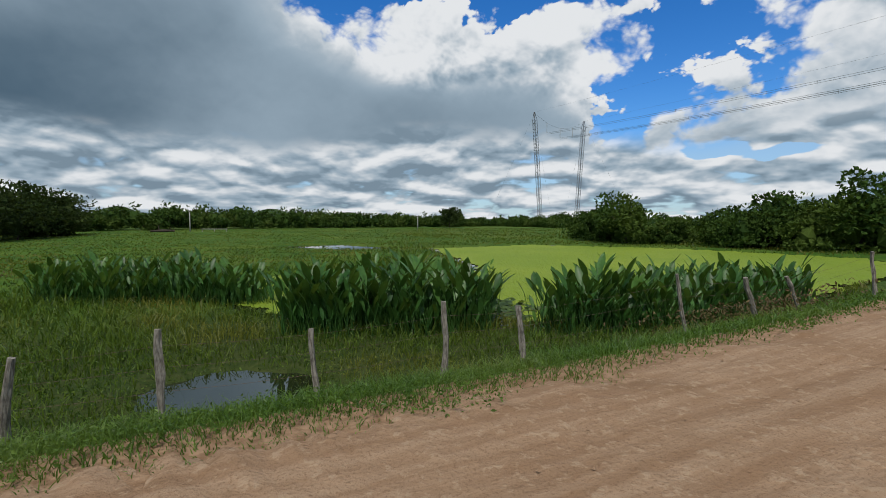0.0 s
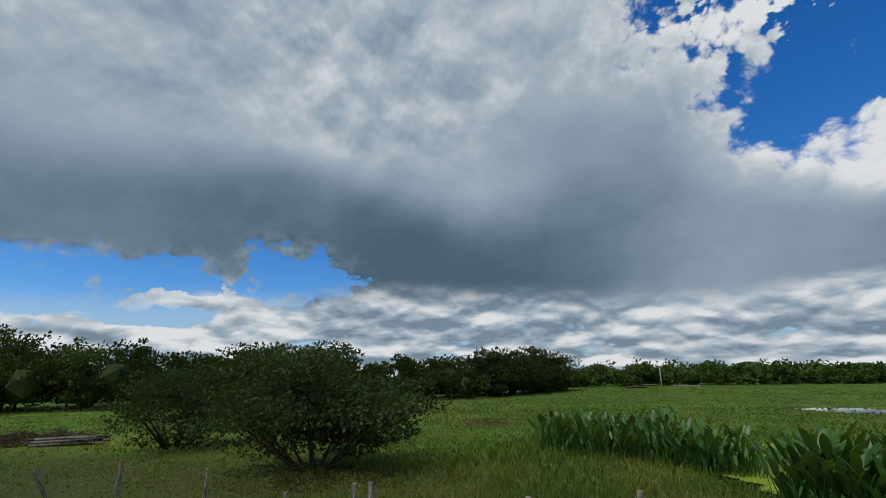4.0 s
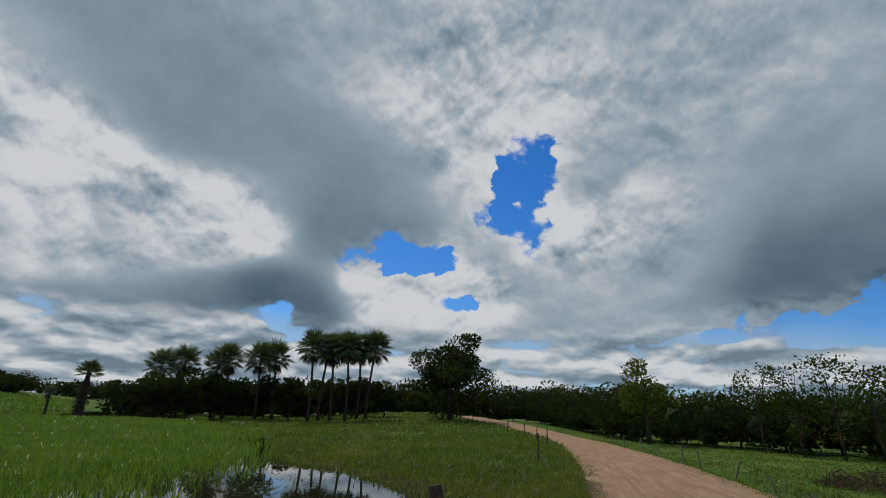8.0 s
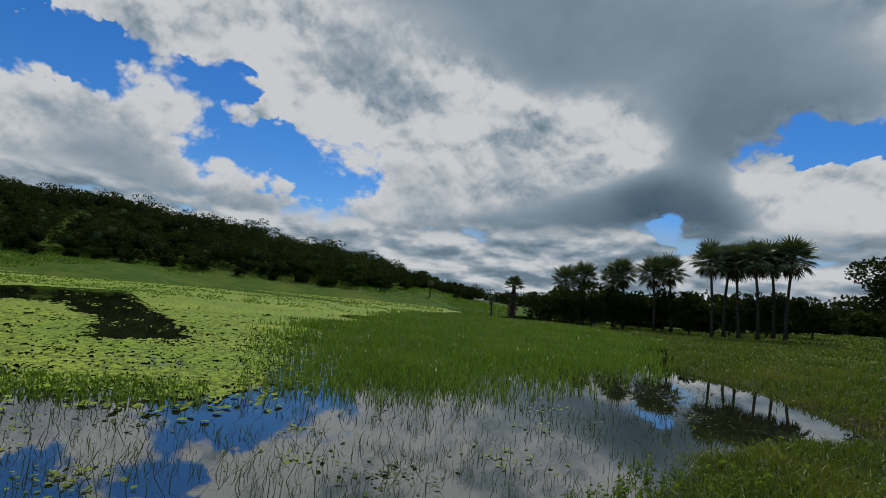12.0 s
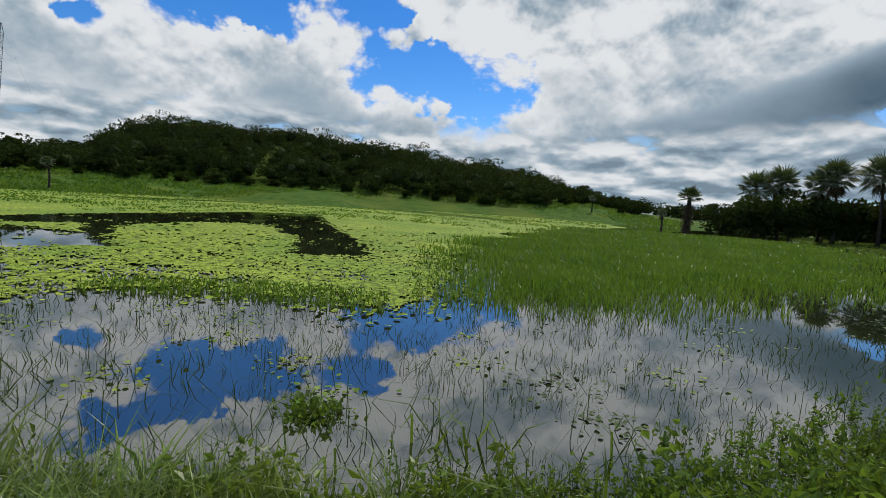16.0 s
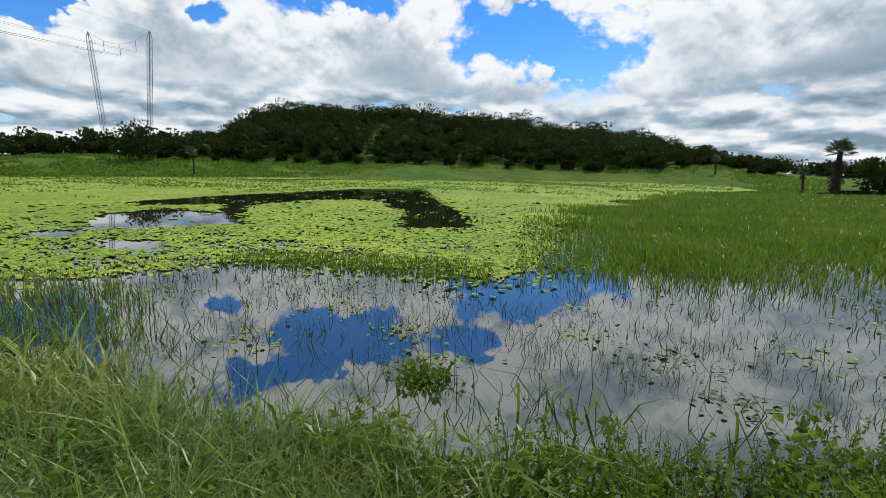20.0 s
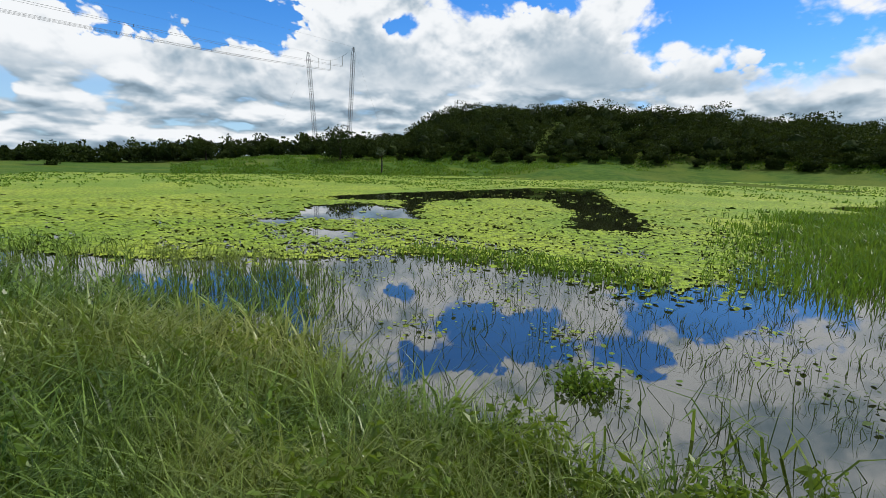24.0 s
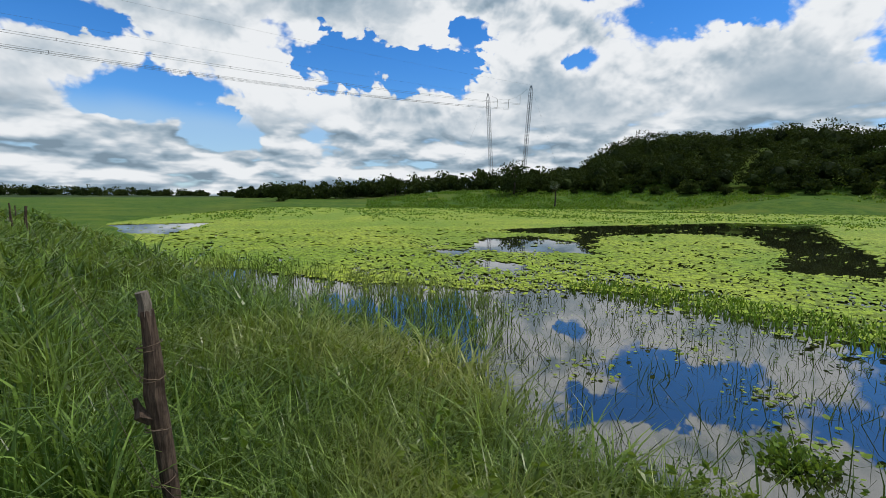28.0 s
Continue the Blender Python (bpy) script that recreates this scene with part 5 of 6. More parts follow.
    for az, d, h in ((3.0, 104, 3.0), (27.7, 99, 3.6)):
        x, y = ahead(az, d)
        root = new("utility_pole")
        root.location = (x, y, float(land(x, y)))
        tagged(root, "slim pale pole standing in the field", "pole")
        part("shaft", mesh("shaft", *tube([(0, 0, -0.3), (0, 0, h * 0.5), (0, 0, h)], [0.11, 0.10, 0.085], 8), M_POLE, True), root)
        part("cap", mesh("cap", *tube([(0, 0, h), (0, 0, h + 0.12)], [0.13, 0.11], 8), M_POST_DARK), root)


woods()
palms()
shrubs()
broadleaf_stands()
fences()
power_line()

# ------------------------------------------------------------------ ground cover


def polar(r, n, az0, az1, d0, d1, power=1.0):
    """Random places, denser near the standing point."""
    az = np.radians(az0 + (az1 - az0) * r.random(n))
    d = d0 * (d1 / d0) ** (r.random(n) ** power)
    return -d * np.sin(az), d * np.cos(az), d


def stuff(name, label, category, chunks, mat):
    v, f = join(chunks) if isinstance(chunks, list) else chunks
    ob = new(name, mesh(name, v, f, mat))
    return tagged(ob, label, category, "", "stuff")


def open_mask(x, y):
    """Over zero where the floating mat leaves open water."""
    wob = ripple(x, y, 0.9) * 0.9 + ripple(x + 9, y - 4, 0.32) * 0.5
    best = np.full(np.shape(x), -9.0)
    for poly in OPEN_WATER:
        best = np.maximum(best, -poly_sd(x, y, poly) - np.abs(wob) * 0.45 + 0.25)
    return best


def floating_mat(name, poly, z, mat, label, holes, na, az0, az1, d0, d1, ratio):
    """A low bumpy carpet of floating plants: small flat pieces with gaps where water shows."""
    r = np.random.default_rng(88)
    rings = [d0]
    while rings[-1] < d1:
        rings.append(rings[-1] * ratio)
    rr, aa = np.array(rings), np.radians(np.linspace(az0, az1, na))
    d, a = np.meshgrid(rr, aa, indexing="ij")
    d = d * (1 + (ratio - 1) * 0.35 * r.normal(size=d.shape))
    a = a + (aa[1] - aa[0]) * 0.35 * r.normal(size=a.shape)
    x, y = -d * np.sin(a), d * np.cos(a)
    zz = z + 0.012 + 0.035 * np.abs(ripple(x, y, 0.25)) * step(60, 15, d) + 0.015 * r.random(d.shape)
    n1, n2 = d.shape
    i = np.arange(n1 - 1)[:, None] * n2
    j = np.arange(n2 - 1)[None]
    quads = np.stack([i + j, i + n2 + j, i + n2 + j + 1, i + j + 1], -1).reshape(-1, 4)
    cx, cy = x.ravel()[quads].mean(1), y.ravel()[quads].mean(1)
    edge = ripple(cx, cy, 0.8) * 0.8
    if holes:
        edge = edge + (4.5 * ripple(cx, cy, 4.0) - 2.0) * step(11, 26, np.hypot(cx, cy)) * step(100, 60, np.hypot(cx, cy))
    keep = poly_sd(cx, cy, poly) + edge * 0.6 < 0
    if holes:
        lake = open_mask(cx, cy) + 0.18 * r.normal(size=len(cx)) * step(14, 40, np.hypot(cx, cy)) + 0.25 * ripple(cx, cy, 0.12)
        islet = (ripple(cx, cy, 0.35) + 0.5 * ripple(cx + 3, cy, 0.13) > 0.9)
        keep &= (lake < 0) | islet
        dd = np.hypot(cx, cy)
        thin = step(40, 9, dd)
        gap = ripple(cx * 1.0, cy * 1.0, 0.16) * 0.5 + ripple(cx, cy, 0.55) * 0.55 + r.normal(size=len(cx)) * 0.35
        keep &= gap < 1.3 - 1.1 * thin
    quads = quads[keep]
    v = np.stack([x, y, zz], -1).reshape(-1, 3)
    used, inv = np.unique(quads, return_inverse=True)
    quads = inv.reshape(-1, 4)
    stuff(name, label, "floating plants", (v[used], np.concatenate([quads[:, [0, 1, 2]], quads[:, [0, 2, 3]]])), mat)


def pads(pos, size, r, sides=6):
    """Little floating leaves, each a slightly tilted fan of triangles."""
    n = len(pos)
    a = np.linspace(0, 2 * np.pi, sides, endpoint=False)[None] + r.random((n, 1)) * 6.28
    rad = size[:, None] * (0.8 + 0.4 * r.random((n, sides)))
    tilt = r.normal(size=(n, 2)) * 0.18
    px, py = np.cos(a) * rad, np.sin(a) * rad
    v = np.stack([pos[:, None, 0] + px, pos[:, None, 1] + py, pos[:, None, 2] + px * tilt[:, :1] + py * tilt[:, 1:]], -1)
    i = np.arange(n)[:, None] * sides
    f = np.concatenate([i + np.array([[0, k, k + 1]]) for k in range(1, sides - 1)])
    return v.reshape(-1, 3), f


def inside(x, y, poly, grow=0.0):
    return poly_sd(x, y, poly) < grow


def water_plants():
    r = np.random.default_rng(99)
    floating_mat("floating_fern_carpet", MAT_ZONE, WATER_S, M_SALVINIA, "bright yellow-green carpet of floating water ferns", True, 640, 182, 294, 8.0, 118, 1.012)
    floating_mat("duckweed_carpet", POND_N, WATER_N, M_DUCKWEED, "smooth lime-green carpet of duckweed", False, 420, 308, 386, 10, 50, 1.02)
    # single ferns at the ragged near edge of the carpet and in its gaps
    x, y, d = polar(r, 26000, 196, 290, 6.0, 34)
    near = poly_sd(x, y, MAT_ZONE)
    ok = (near < 1.6) & (r.random(len(x)) < np.where(near < -0.8, 0.22, 0.34 * step(1.6, -0.8, near))) & (open_mask(x, y) < 0.25) & (poly_sd(x, y, POND_S) < -0.3)
    x, y, d = x[ok], y[ok], d[ok]
    stuff("floating_ferns", "small loose yellow-green floating ferns", "floating plants",
          pads(np.stack([x, y, np.full(len(x), WATER_S + 0.03)], 1), np.maximum(0.05, 0.0045 * d) * (0.8 + 0.8 * r.random(len(x))), r), M_SALVINIA)
    # lily pads and little rafts in the open water
    chunks, dark = [], []
    for cx, cy, rad, n, low in ((4.2, -5.0, 0.45, 60, 0), (3.1, -4.4, 0.5, 60, 0), (2.1, -6.4, 0.5, 40, 0), (0.9, -6.2, 0.7, 70, 1), (-0.6, -7.4, 0.5, 40, 0), (-1.7, -11.2, 0.9, 40, 0), (-1.2, -9.4, 0.5, 24, 0), (5.6, -3.6, 0.6, 50, 0),
                                (5.9, -5.4, 0.7, 60, 0), (6.5, -6.3, 0.8, 70, 0), (1.8, -9.0, 0.8, 30, 1), (5.0, -6.9, 0.6, 40, 1), (-5.8, -14.5, 1.2, 130, 1), (-7.2, -17.5, 1.6, 160, 1), (-5.2, -12.2, 1.0, 90, 1), (-4.6, -18.0, 1.2, 70, 1),
                                (8.2, -6.3, 0.8, 70, 0), (8.8, -4.0, 0.8, 80, 0), (2.6, -7.6, 0.3, 14, 0), (0.2, -5.3, 0.4, 40, 1)):
        p = np.stack([cx + r.normal(size=n) * rad * 0.55, cy + r.normal(size=n) * rad * 0.55, np.full(n, WATER_S + 0.012) + 0.02 * r.random(n)], 1)
        (dark if low else chunks).append(pads(p, 0.014 + 0.024 * r.random(n), r, 7))
    p = np.stack([1.5 + r.normal(size=260) * 0.5, 13.0 + r.normal(size=260) * 0.7, np.full(260, WATER_N + 0.05) + 0.04 * r.random(260)], 1)
    dark.append(pads(p, 0.07 + 0.06 * r.random(260), r, 7))
    stuff("lily_pads", "small round yellow-green pads in loose rafts", "water plants", chunks, M_PAD)
    stuff("dark_pads", "dark round pads floating in loose rafts", "water plants", dark, M_DARKPAD)
    # the leafy cushion in the open water
    root = new("leafy_water_clump")
    root.location = (2.95, -3.95, WATER_S)
    tagged(root, "leafy cushion of marsh herb standing in open water", "water plant")
    n = 330
    u = unit(r.normal(size=(n, 3)))
    u[:, 2] = np.abs(u[:, 2])
    p = u * (r.random((n, 1)) ** 0.55) * (0.7 + 0.5 * np.sin(3.0 * np.arctan2(u[:, 1:2], u[:, 0:1]) + 0.6) ** 2) * np.array([0.46, 0.36, 0.17])
    part("foliage", mesh("foliage", *leaves(p, 0.035 + 0.05 * r.random(n), u + np.array([0, 0, 0.6]), r, 0, 0.7), M_HERB), root)
    for i in range(40):
        part("stem", mesh("stem", *tube([(0, 0, -0.1), tuple(p[i] * 0.5), tuple(p[i])], [0.004] * 3, 3, False), M_REED), root)
    # sparse dark blades standing in the open water
    x, y, d = polar(r, 30000, 146, 276, 3.4, 19, 0.8)
    wsd = poly_sd(x, y, POND_S)
    clump = ripple(x, y, 0.55) + 0.6 * ripple(x, y, 0.2)
    ok = (wsd < -0.15) & (poly_sd(x, y, MAT_ZONE) > -1.2) & (poly_sd(x, y, TALL_ZONE) > -0.6) & (clump > 0.25 - 0.55 * step(5.0, 11, d)) & (r.random(len(x)) < 0.52)
    dark_bay = poly_sd(x, y, [(-4.4, -10.4), (-9, -12), (-9.6, -20), (-5, -18), (-3.8, -13)]) < 0
    ok &= ~(dark_bay & (r.random(len(x)) < 0.85))
    x, y, d = x[ok], y[ok], d[ok]
    p = np.stack([x, y, np.full(len(x), WATER_S - 0.03)], 1)
    h = (0.07 + 0.22 * r.random(len(x)) ** 1.3)
    stuff("water_reeds", "sparse thin dark reeds standing in the open water", "reeds", blades(p, h, np.maximum(0.006, 0.0013 * d), r, 0.8, 0.8), M_REED)
    # bent larger blades close by
    x, y, d = polar(r, 700, 178, 262, 3.6, 8.5)
    ok = (poly_sd(x, y, POND_S) < -0.3) & (ripple(x, y, 0.35) > 0.1)
    x, y = x[ok], y[ok]
    p = np.stack([x, y, np.full(len(x), WATER_S - 0.03)], 1)
    stuff("bent_reeds", "bent broad reed blades lying over the water", "reeds", blades(p, 0.25 + 0.30 * r.random(len(x)), np.full(len(x), 0.011), r, 1.2, 0.9), M_REED)
    # the tall green marsh grass
    x, y, d = polar(r, 135000, 158, 206, 9, 82, 0.75)
    sd = poly_sd(x, y, TALL_ZONE) + (ripple(x, y, 1.1) * 1.2 + ripple(x + 7, y, 3.4) * 1.3) * step(8, 24, d)
    ok = (sd < 2.4) & (r.random(len(x)) < step(2.4, -4.5, sd) * (0.55 + 0.45 * step(-0.5, 0.3, ripple(x, y, 0.8)))) & (open_mask(x, y) < 0.3)
    x, y, d = x[ok], y[ok], d[ok]
    p = np.stack([x, y, np.full(len(x), WATER_S - 0.02)], 1)
    stuff("marsh_grass", "tall bright green marsh grass growing out of the water", "grass",
          blades(p, (0.20 + 0.26 * r.random(len(x)) + 0.10 * ripple(x, y, 2.0)) * (0.75 + 0.25 * step(1, -4, sd[ok])), np.maximum(0.010, 0.0018 * d), r, 0.45, 0.5), M_TALL)
    # tufts on the floating carpet
    x, y, d = polar(r, 90000, 184, 292, 8, 112, 0.8)
    t1 = ripple(x, y, 0.9) + 0.5 * ripple(x, y, 3.0)
    ok = (poly_sd(x, y, MAT_ZONE) < 0.8) & (open_mask(x, y) < -0.2) & (t1 > 1.15 - 1.25 * step(26, 70, d)) & (r.random(len(x)) < 0.75)
    ok |= (poly_sd(x, y, [(4.6, -8.2), (8, -7.2), (10.5, -6), (11.5, -7.2), (9, -9), (5.5, -10)]) < 0)
    x, y, d = x[ok], y[ok], d[ok]
    p = np.stack([x, y, np.full(len(x), WATER_S)], 1)
    stuff("carpet_tufts", "short grass tufts growing through the floating carpet", "grass", blades(p, 0.08 + 0.14 * r.random(len(x)), np.maximum(0.009, 0.0026 * d), r, 0.6, 0.5), M_TALL)


def bank_plants():
    r = np.random.default_rng(111)
    # the overgrown bank between the standing point and the pond
    x, y, d = polar(r, 64000, 132, 305, 1.15, 16, 1.15)
    s = road_at(x, y)
    wsd = poly_sd(x, y, POND_S)
    dens = step(1.65, 2.3, -s) * np.where(wsd < 0, 0.55 * step(-0.7 - 1.2 * step(236, 262, np.degrees(np.arctan2(-x, y)) % 360), 0.1, wsd), 1.0)
    east = step(225, 262, np.degrees(np.arctan2(-x, y)) % 360)
    tuft = ripple(x, y, 0.45) + 0.6 * ripple(x, y, 1.2)
    dens = dens * (0.30 + 0.70 * step(-0.5, 0.5, tuft))
    ok = (r.random(len(x)) < dens * (0.14 + 0.20 * east)) & (d > 1.2) & ~((np.abs(np.degrees(np.arctan2(-x, y)) % 360 - 287.5) < 3.6) & (d < 3.0) & (r.random(len(x)) < 0.94))
    x, y, d, east = x[ok], y[ok], d[ok], east[ok]
    p = on_land(x, y)
    p[:, 2] = np.maximum(p[:, 2], WATER_S - 0.05) - 0.02
    h = (0.13 + 0.20 * r.random(len(x))) * (1 + 1.25 * east * r.random(len(x)))
    h *= (0.5 + 0.5 * step(1.2, 2.6, d)) * (0.6 + 0.4 * east)
    stuff("bank_grass", "long rank grass on the bank above the pond", "grass", blades(p, h, np.maximum(0.012, 0.0038 * d) * (0.5 + 1.3 * r.random(len(x)) ** 2), r, 0.9, 1.1), M_BLUEGRASS)
    # tussocks of long arching blades
    x, y, d = polar(r, 4600, 205, 304, 1.25, 11, 0.9)
    az = np.degrees(np.arctan2(-x, y)) % 360
    ok = (road_at(x, y) < -1.8) & (poly_sd(x, y, POND_S) > -0.35 - 0.9 * step(236, 262, az) * r.random(len(x))) & (r.random(len(x)) < 0.25 + 0.75 * step(218, 245, az))
    ok &= ~((np.abs(az - 287.5) < 7) & (d < 2.9))
    x, y, d = x[ok], y[ok], d[ok]
    n = 10
    cx, cy, cd = np.repeat(x, n), np.repeat(y, n), np.repeat(d, n)
    a = r.random(len(cx)) * 6.28
    go = np.stack([np.cos(a), np.sin(a), np.zeros(len(a))], 1)
    q = r.random(len(cx)) * 0.07
    p = on_land(cx + go[:, 0] * q, cy + go[:, 1] * q)
    p[:, 2] = np.maximum(p[:, 2], WATER_S - 0.04) - 0.02
    tall = np.repeat((0.32 + 0.50 * r.random(len(x))) * (0.55 + 0.45 * step(1.3, 3.0, d)), n) * (0.6 + 0.5 * r.random(len(cx)))
    stuff("tussock_grass", "tussocks of long arching grass blades on the bank", "grass",
          arched(p, go, tall, np.maximum(0.008, 0.0028 * cd) * (0.5 + 1.9 * r.random(len(cx)) ** 3), 0.35 + 0.65 * r.random(len(cx)), 0.05 + 0.55 * r.random(len(cx))), M_LONG)
    # broad herb leaves low on the bank and trailing into the water
    x, y, d = polar(r, 60000, 134, 285, 1.6, 10, 1.0)
    s = road_at(x, y)
    wsd = poly_sd(x, y, POND_S)
    az = np.degrees(np.arctan2(-x, y)) % 360
    c = ripple(x, y, 0.4) + 0.5 * ripple(x, y, 1.3)
    ok = (wsd > -0.25 - 0.6 * (c > 0.5)) & (wsd < 3.2) & (-s > 2.3) & (c > -0.35) & (r.random(len(x)) < 0.7 * step(292, 240, az) + 0.3)
    x, y, d = x[ok], y[ok], d[ok]
    p = on_land(x, y)
    p[:, 2] = np.maximum(p[:, 2], WATER_S) + 0.02 + np.maximum(0.05, 0.17 + 0.17 * ripple(x, y, 0.32)) * r.random(len(x)) * np.where(az[ok] < 180, 1.5, 1.0)
    up = np.stack([r.normal(size=len(x)) * 0.6, r.normal(size=len(x)) * 0.6, np.ones(len(x))], 1)
    stuff("bank_herbs", "low broad-leaved herbs trailing into the water", "herbs", leaves(p, 0.032 + 0.095 * r.random(len(x)) ** 1.7, up, r, 0, 0.55), M_HERB)
    # leafy herbs pushing up through the tussocks
    x, y, d = polar(r, 1500, 200, 300, 1.7, 8.5, 0.95)
    ok = (road_at(x, y) < -2.0) & (poly_sd(x, y, POND_S) > -0.2) & (ripple(x, y, 0.6) > -0.2) & (np.abs(np.degrees(np.arctan2(-x, y)) % 360 - 287.5) > 6)
    x, y = x[ok], y[ok]
    base, tall = on_land(x, y), 0.20 + 0.34 * r.random(len(x))
    base[:, 2] = np.maximum(base[:, 2], WATER_S)
    lv = []
    for q in np.linspace(0.3, 1.0, 9):
        a = q * 24.0 + r.random(len(x)) * 6.28
        o = np.stack([np.cos(a), np.sin(a), np.full(len(x), 0.3)], 1)
        lv.append(leaves(base + np.stack([0 * x, 0 * x, q * tall], 1) + o * 0.05, 0.055 + 0.055 * r.random(len(x)), o, r, 0.1, 0.5))
    stuff("tussock_herbs", "leafy herbs pushing up through the bank grass", "herbs", lv, M_HERB)
    # upright leafy herbs at the water's edge
    x, y, d = polar(r, 6000, 140, 298, 1.9, 8.5, 1.0)
    wsd = poly_sd(x, y, POND_S)
    ok = (wsd > -0.55) & (wsd < 0.8 + 0.8 * r.random(len(x)) + 1.6 * step(240, 270, np.degrees(np.arctan2(-x, y)) % 360)) & (road_at(x, y) < -2.4) & (d > 2.4) & (ripple(x, y, 0.5) > -0.3)
    x, y = x[ok], y[ok]
    base = on_land(x, y)
    base[:, 2] = np.maximum(base[:, 2], WATER_S - 0.02)
    tall = 0.10 + 0.24 * r.random(len(x))
    lean = r.normal(size=(len(x), 2)) * 0.16
    lv, st = [], []
    for q in np.linspace(0.2, 1.0, 9):
        a = q * 22.0 + r.random(len(x)) * 6.28
        c = base + np.stack([lean[:, 0] * q * tall * 2, lean[:, 1] * q * tall * 2, q * tall], 1)
        o = np.stack([np.cos(a), np.sin(a), 0.35 * np.ones(len(x))], 1)
        lv.append(leaves(c + o * 0.022, 0.040 + 0.03 * (1 - q) + 0.012 * r.random(len(x)), o, r, 0.1, 0.5))
    stuff("shore_herbs", "upright leafy herbs crowding the water's edge", "herbs", lv, M_HERB)
    stuff("shore_stems", "thin upright stems of the shore herbs", "herbs", blades(base, tall * 1.02, np.full(len(x), 0.006), r, 0.2, 0.2), M_REED)
    # seed stalks over the bank
    x, y, d = polar(r, 2200, 215, 304, 1.7, 9)
    ok = (road_at(x, y) < -2.5) & (poly_sd(x, y, POND_S) > -0.6)
    x, y, d = x[ok], y[ok], d[ok]
    stuff("seed_stalks", "thin pale seed stalks rising from the grass", "grass", blades(on_land(x, y), 0.5 + 0.4 * r.random(len(x)), np.full(len(x), 0.005), r, 0.5, 0.6), M_FIELD)
    x, y, d = polar(r, 24000, 262, 309, 3.0, 60, 0.9)
    s = road_at(x, y)
    ok = (s < -1.2) & (s > -6.0) & (poly_sd(x, y, POND_S) > -0.8) & (s < -1.2 - 0.4 * r.random(len(x)))
    x, y, d = x[ok], y[ok], d[ok]
    stuff("tall_verge_grass", "tall bluish grass between the road and the marsh", "grass", blades(on_land(x, y), (0.30 + 0.55 * r.random(len(x))) * (0.7 + 0.3 * step(3, 6, d)), np.maximum(0.012, 0.0042 * d) * (0.5 + 1.2 * r.random(len(x)) ** 2), r, 0.7, 0.9), M_BLUEGRASS)
    # grass wading out into the shallows beyond the near post
    x, y, d = polar(r, 26000, 240, 290, 5.0, 26, 0.9)
    wade = poly_sd(x, y, [(5.6, -1.9), (6.6, -3.2), (9.6, -4.4), (12.5, -3.2), (20, 2.5), (24, 6.5), (16, 4.2), (9, 1.4), (7, -0.4)]) + 0.5 * ripple(x, y, 0.5)
    ok = (wade < 0) & (r.random(len(x)) < step(0.0, -1.4, wade) * 0.75 * step(-0.7, 0.4, ripple(x, y, 0.35)))
    x, y, d = x[ok], y[ok], d[ok]
    p = np.stack([x, y, np.full(len(x), WATER_S - 0.03)], 1)
    stuff("wading_grass", "fine grass wading out into the shallow water", "grass", blades(p, 0.18 + 0.34 * r.random(len(x)), np.maximum(0.008, 0.0018 * d), r, 0.6, 0.7), M_BLUEGRASS)
    # some larger leaves in the foreground
    x, y, d = polar(r, 170, 150, 280, 1.9, 4.6)
    ok = (road_at(x, y) < -2.4)
    x, y = x[ok], y[ok]
    p = on_land(x, y)
    p[:, 2] = np.maximum(p[:, 2], WATER_S)
    stuff("broad_blades", "broad arching grass blades in the foreground", "grass", blades(p, 0.3 + 0.3 * r.random(len(x)), np.full(len(x), 0.028), r, 0.9, 1.0), M_GRASS)


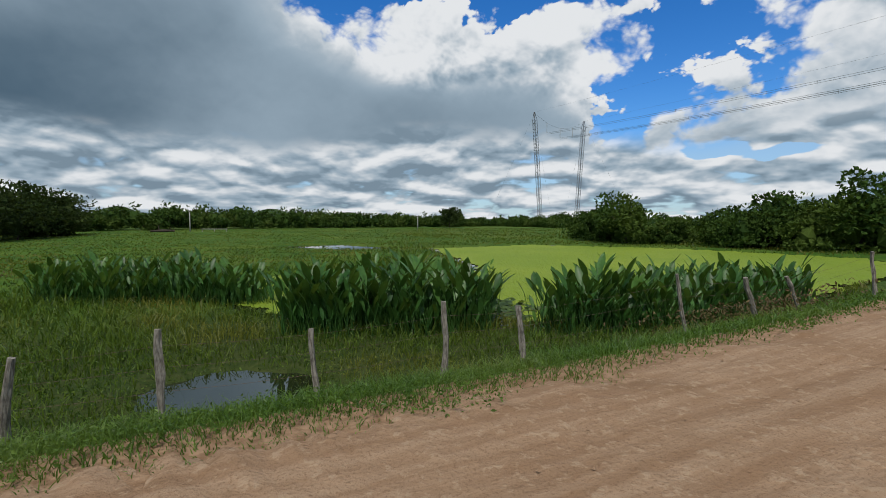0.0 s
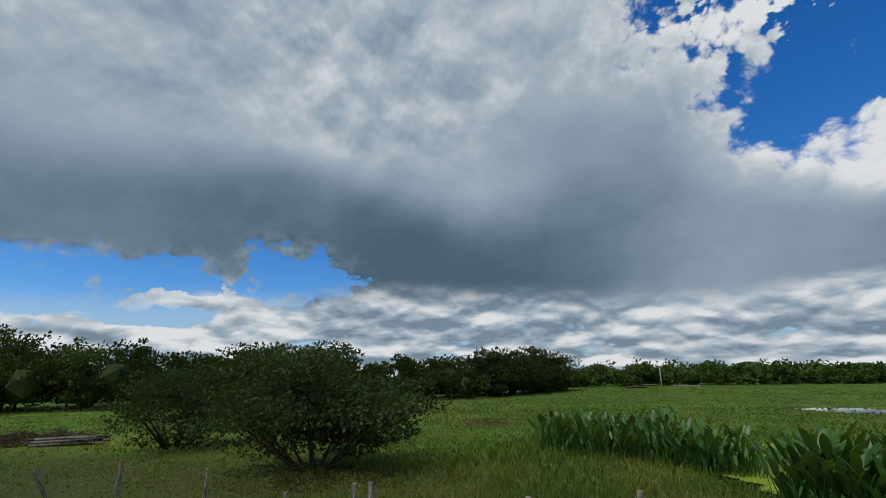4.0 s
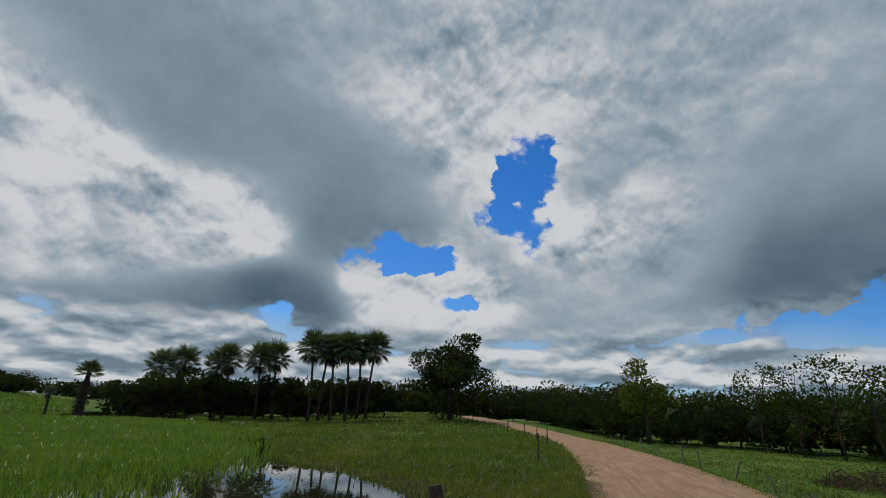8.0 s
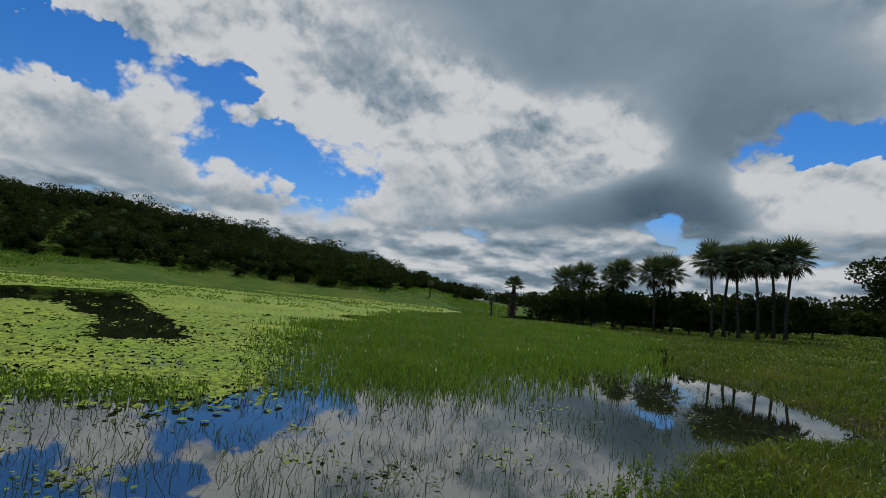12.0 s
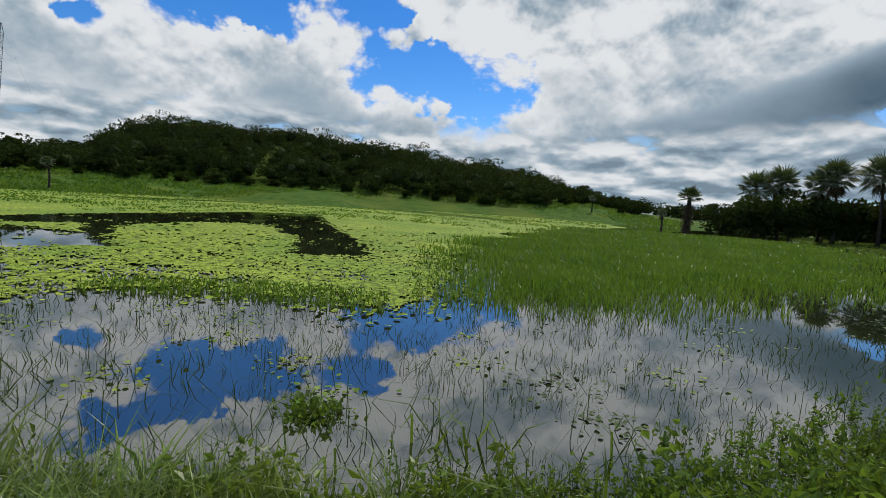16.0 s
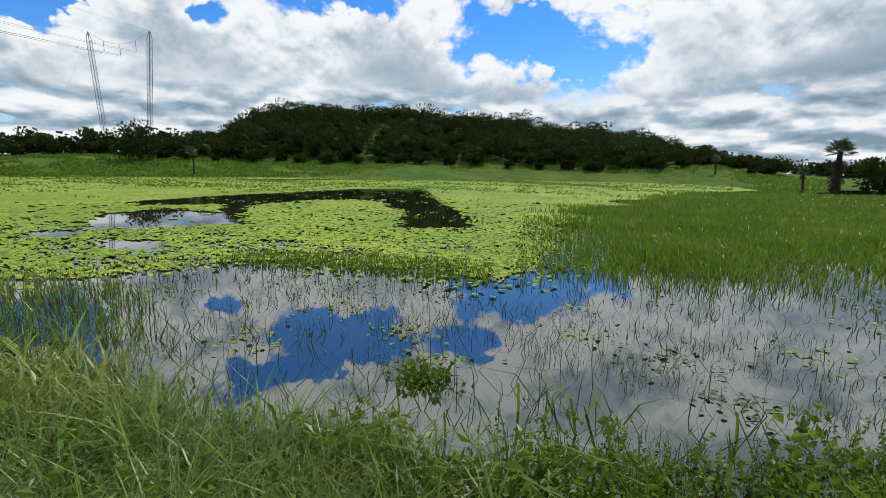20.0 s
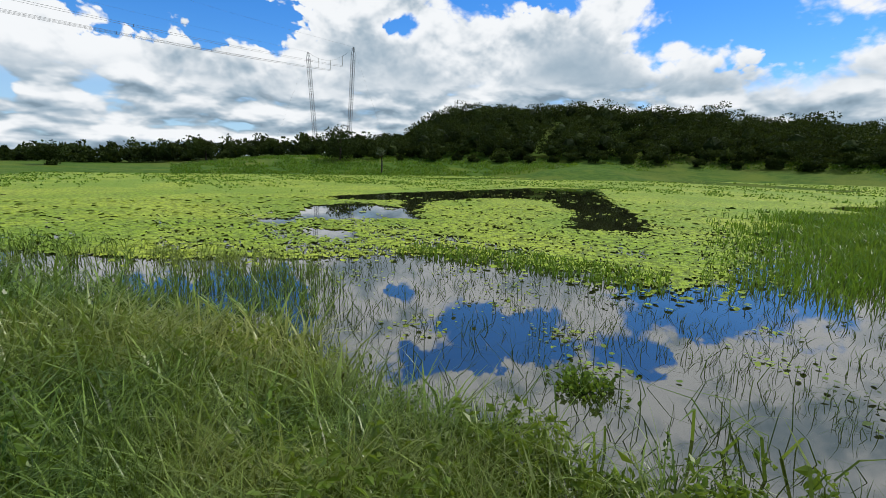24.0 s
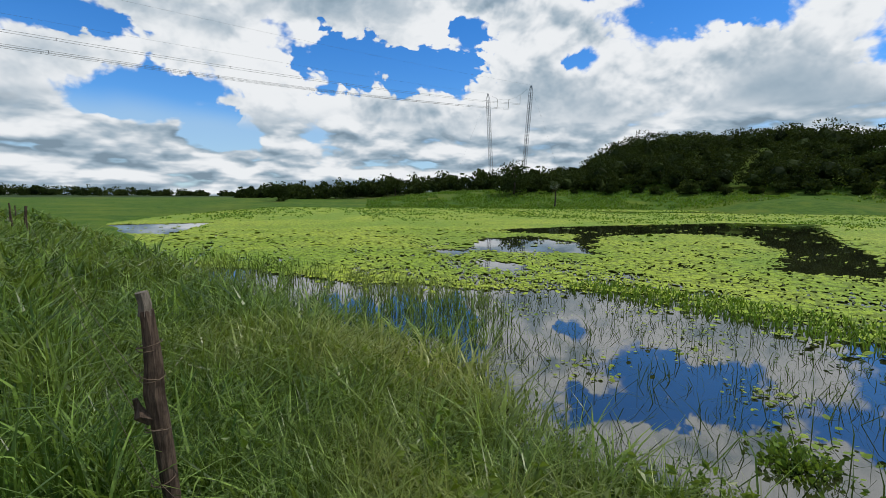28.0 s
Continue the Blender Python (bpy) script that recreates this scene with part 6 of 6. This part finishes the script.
def meadow_plants():
    r = np.random.default_rng(122)
    # palm meadow, south-west
    x, y, d = polar(r, 72000, 122, 172, 5, 100, 0.85)
    ok = (road_at(x, y) < -2.2) & (poly_sd(x, y, POND_S) > -1.0) & (ripple(x, y, 1.6) + 0.4 * ripple(x, y, 5) > -0.75)
    x, y, d = x[ok], y[ok], d[ok]
    stuff("meadow_grass", "fresh green meadow grass under the palms", "grass", blades(on_land(x, y), (0.14 + 0.20 * r.random(len(x))) * (1 + 0.3 * ripple(x, y, 3)), np.maximum(0.009, 0.0021 * d), r, 0.6, 0.6), M_FIELD)
    # field, north
    x, y, d = polar(r, 165000, 318, 488, 5.2, 120, 0.8)
    s = road_at(x, y)
    wet = np.minimum(np.minimum(poly_sd(x, y, POND_N), poly_sd(x, y, PUDDLE)), poly_sd(x, y, SLIVER))
    ok = (s > 3.2) & (wet > -0.25 * r.random(len(x))) & (ripple(x, y, 1.3) + 0.5 * ripple(x, y, 4) + 0.4 * r.normal(size=len(x)) > -0.45)
    x, y, d = x[ok], y[ok], d[ok]
    tall = np.where((poly_sd(x, y, [(-7, 6), (-4, 9), (0, 9.4), (9, 11), (9, 14), (-2, 14), (-12, 13), (-12, 7)]) < 0), 1.6, 1.0)
    stuff("field_grass", "uneven green marsh grass of the field", "grass", blades(on_land(x, y), (0.09 + 0.16 * r.random(len(x))) * tall * (1 + 0.4 * ripple(x, y, 2.4)) * (1 - 0.5 * step(-5, -9, x) * (poly_sd(x, y, [(-13, 7), (-4, 9), (-4, 17), (-14, 17)]) > 0)), np.maximum(0.009, 0.0021 * d), r, 0.7, 0.6), M_FIELD)
    # low weeds of the field
    x, y, d = polar(r, 42000, 322, 470, 6.0, 40, 0.9)
    wet = np.minimum(poly_sd(x, y, POND_N), poly_sd(x, y, PUDDLE))
    ok = (road_at(x, y) > 3.6) & (wet > 0.0) & (ripple(x, y, 0.8) > -0.1)
    x, y, d = x[ok], y[ok], d[ok]
    p = on_land(x, y)
    p[:, 2] += 0.03 + 0.14 * r.random(len(x))
    stuff("field_weeds", "low leafy weeds between the grasses", "weeds", leaves(p, np.maximum(0.05, 0.005 * d), np.stack([r.normal(size=len(x)), r.normal(size=len(x)), np.ones(len(x))], 1), r, 0, 0.55), M_FIELD)
    # rough grass of the bank behind the pond
    x, y, d = polar(r, 46000, 176, 264, 100, 150, 1.0)
    ok = (poly_sd(x, y, POND_S) > -2) & (ripple(x, y, 5) + 0.5 * ripple(x, y, 1.7) > -0.3)
    x, y, d = x[ok], y[ok], d[ok]
    stuff("far_bank_grass", "rough yellow-green grass of the far bank", "grass", blades(on_land(x, y), 0.2 + 0.4 * r.random(len(x)), 0.0024 * d, r, 0.6, 0.5), M_TALL)
    # roadside strip under the far fence and the verge along the road
    x, y, d = polar(r, 130000, 92, 330, 3.2, 60, 0.9)
    x2, y2, d2 = polar(r, 150000, 312, 455, 3.2, 40, 0.95)
    x, y, d = np.concatenate([x, x2]), np.concatenate([y, y2]), np.concatenate([d, d2])
    s = road_at(x, y) + ripple(x, y, 0.5) * 0.22
    ok = (((s > 1.95 + 0.5 * r.random(len(x))) & (s < 5.0)) | ((s < -1.75) & (s > -3.4) & (d > 9))) & (r.random(len(x)) < 0.85)
    x, y, d, s = x[ok], y[ok], d[ok], s[ok]
    rim = step(2.1, 3.4, np.abs(s))
    stuff("verge_grass", "creeping green verge grass along the dirt road", "grass", blades(on_land(x, y), (0.05 + 0.16 * r.random(len(x))) * (0.35 + 0.9 * rim), np.maximum(0.009, 0.0019 * d), r, 1.0, 0.9), M_VERGE)
    # creeping leafy weeds in mats on the verge
    x, y, d = polar(r, 60000, 316, 440, 3.4, 26, 0.95)
    s = road_at(x, y) + ripple(x, y, 0.6) * 0.45
    ok = (s > 2.2) & (s < 4.4) & (ripple(x, y, 0.35) + 0.4 * ripple(x, y, 1.1) > -0.25)
    x, y, d = x[ok], y[ok], d[ok]
    p = on_land(x, y)
    p[:, 2] += 0.03 + np.maximum(0.03, 0.10 + 0.10 * ripple(x, y, 0.3)) * r.random(len(x))
    stuff("verge_weeds", "mats of creeping green weeds at the road's edge", "weeds", leaves(p, np.maximum(0.035, 0.0058 * d) * (0.6 + 0.8 * r.random(len(x))), np.stack([r.normal(size=len(x)), r.normal(size=len(x)), np.ones(len(x))], 1), r, 0, 0.5), M_VERGE)
    # dry heap of weeds in the scrub by the leaning posts
    x, y = 6.4 + r.normal(size=1500) * 1.3, 9.9 + r.normal(size=1500) * 0.55
    y = y + (x - 6.4) * 0.42
    p = on_land(x, y)
    p[:, 2] += 0.55 * r.random(1500)
    stuff("dry_weeds", "brownish dry weeds tangled along the fence", "weeds", leaves(p, np.full(1500, 0.09), np.stack([r.normal(size=1500), r.normal(size=1500), np.ones(1500)], 1), r, 0, 0.4), M_BROWN)
    p = on_land(-19.5 + r.normal(size=700) * 1.0, 18.2 + r.normal(size=700) * 0.8)
    p[:, 2] += 0.3 * r.random(700)
    stuff("brown_weeds", "patch of brownish weeds in the field", "weeds", leaves(p, np.full(700, 0.12), np.stack([r.normal(size=700), r.normal(size=700), np.ones(700)], 1), r, 0, 0.4), M_BROWN)
    # pebbles and clods on the road
    n = 900
    k = r.random(n)
    line = spline(ROAD, 22)
    run = np.concatenate([[0], np.cumsum(np.linalg.norm(np.diff(line, axis=0), axis=1))])
    mid = run[np.argmin(np.hypot(line[:, 0], line[:, 1]))]
    t = mid + r.normal(size=n) * 9
    cx, cy = np.interp(t, run, line[:, 0]), np.interp(t, run, line[:, 1])
    x, y = cx + r.normal(size=n) * 0.5 - 0.47 * (k * 3.6 - 1.5), cy + 0.88 * (k * 3.6 - 1.5)
    ok = np.hypot(x, y) > 1.2
    x, y = x[ok], y[ok]
    p = on_land(x, y)
    p[:, 2] += 0.045
    size = 0.006 + 0.016 * r.random(len(x)) ** 3
    oct_v = np.array([(1, 0, 0), (0, 1, 0), (-1, 0, 0), (0, -1, 0), (0, 0, 0.7), (0, 0, -0.5)])
    oct_f = np.array([(0, 1, 4), (1, 2, 4), (2, 3, 4), (3, 0, 4), (1, 0, 5), (2, 1, 5), (3, 2, 5), (0, 3, 5)])
    v = p[:, None] + oct_v[None] * size[:, None, None] * (0.7 + 0.6 * r.random((len(x), 6, 1)))
    f = (np.arange(len(x))[:, None, None] * 6 + oct_f[None]).reshape(-1, 3)
    stuff("pebbles", "small pebbles and clods scattered on the road", "pebbles", (v.reshape(-1, 3), f), M_DIRT)


water_plants()
bank_plants()
meadow_plants()
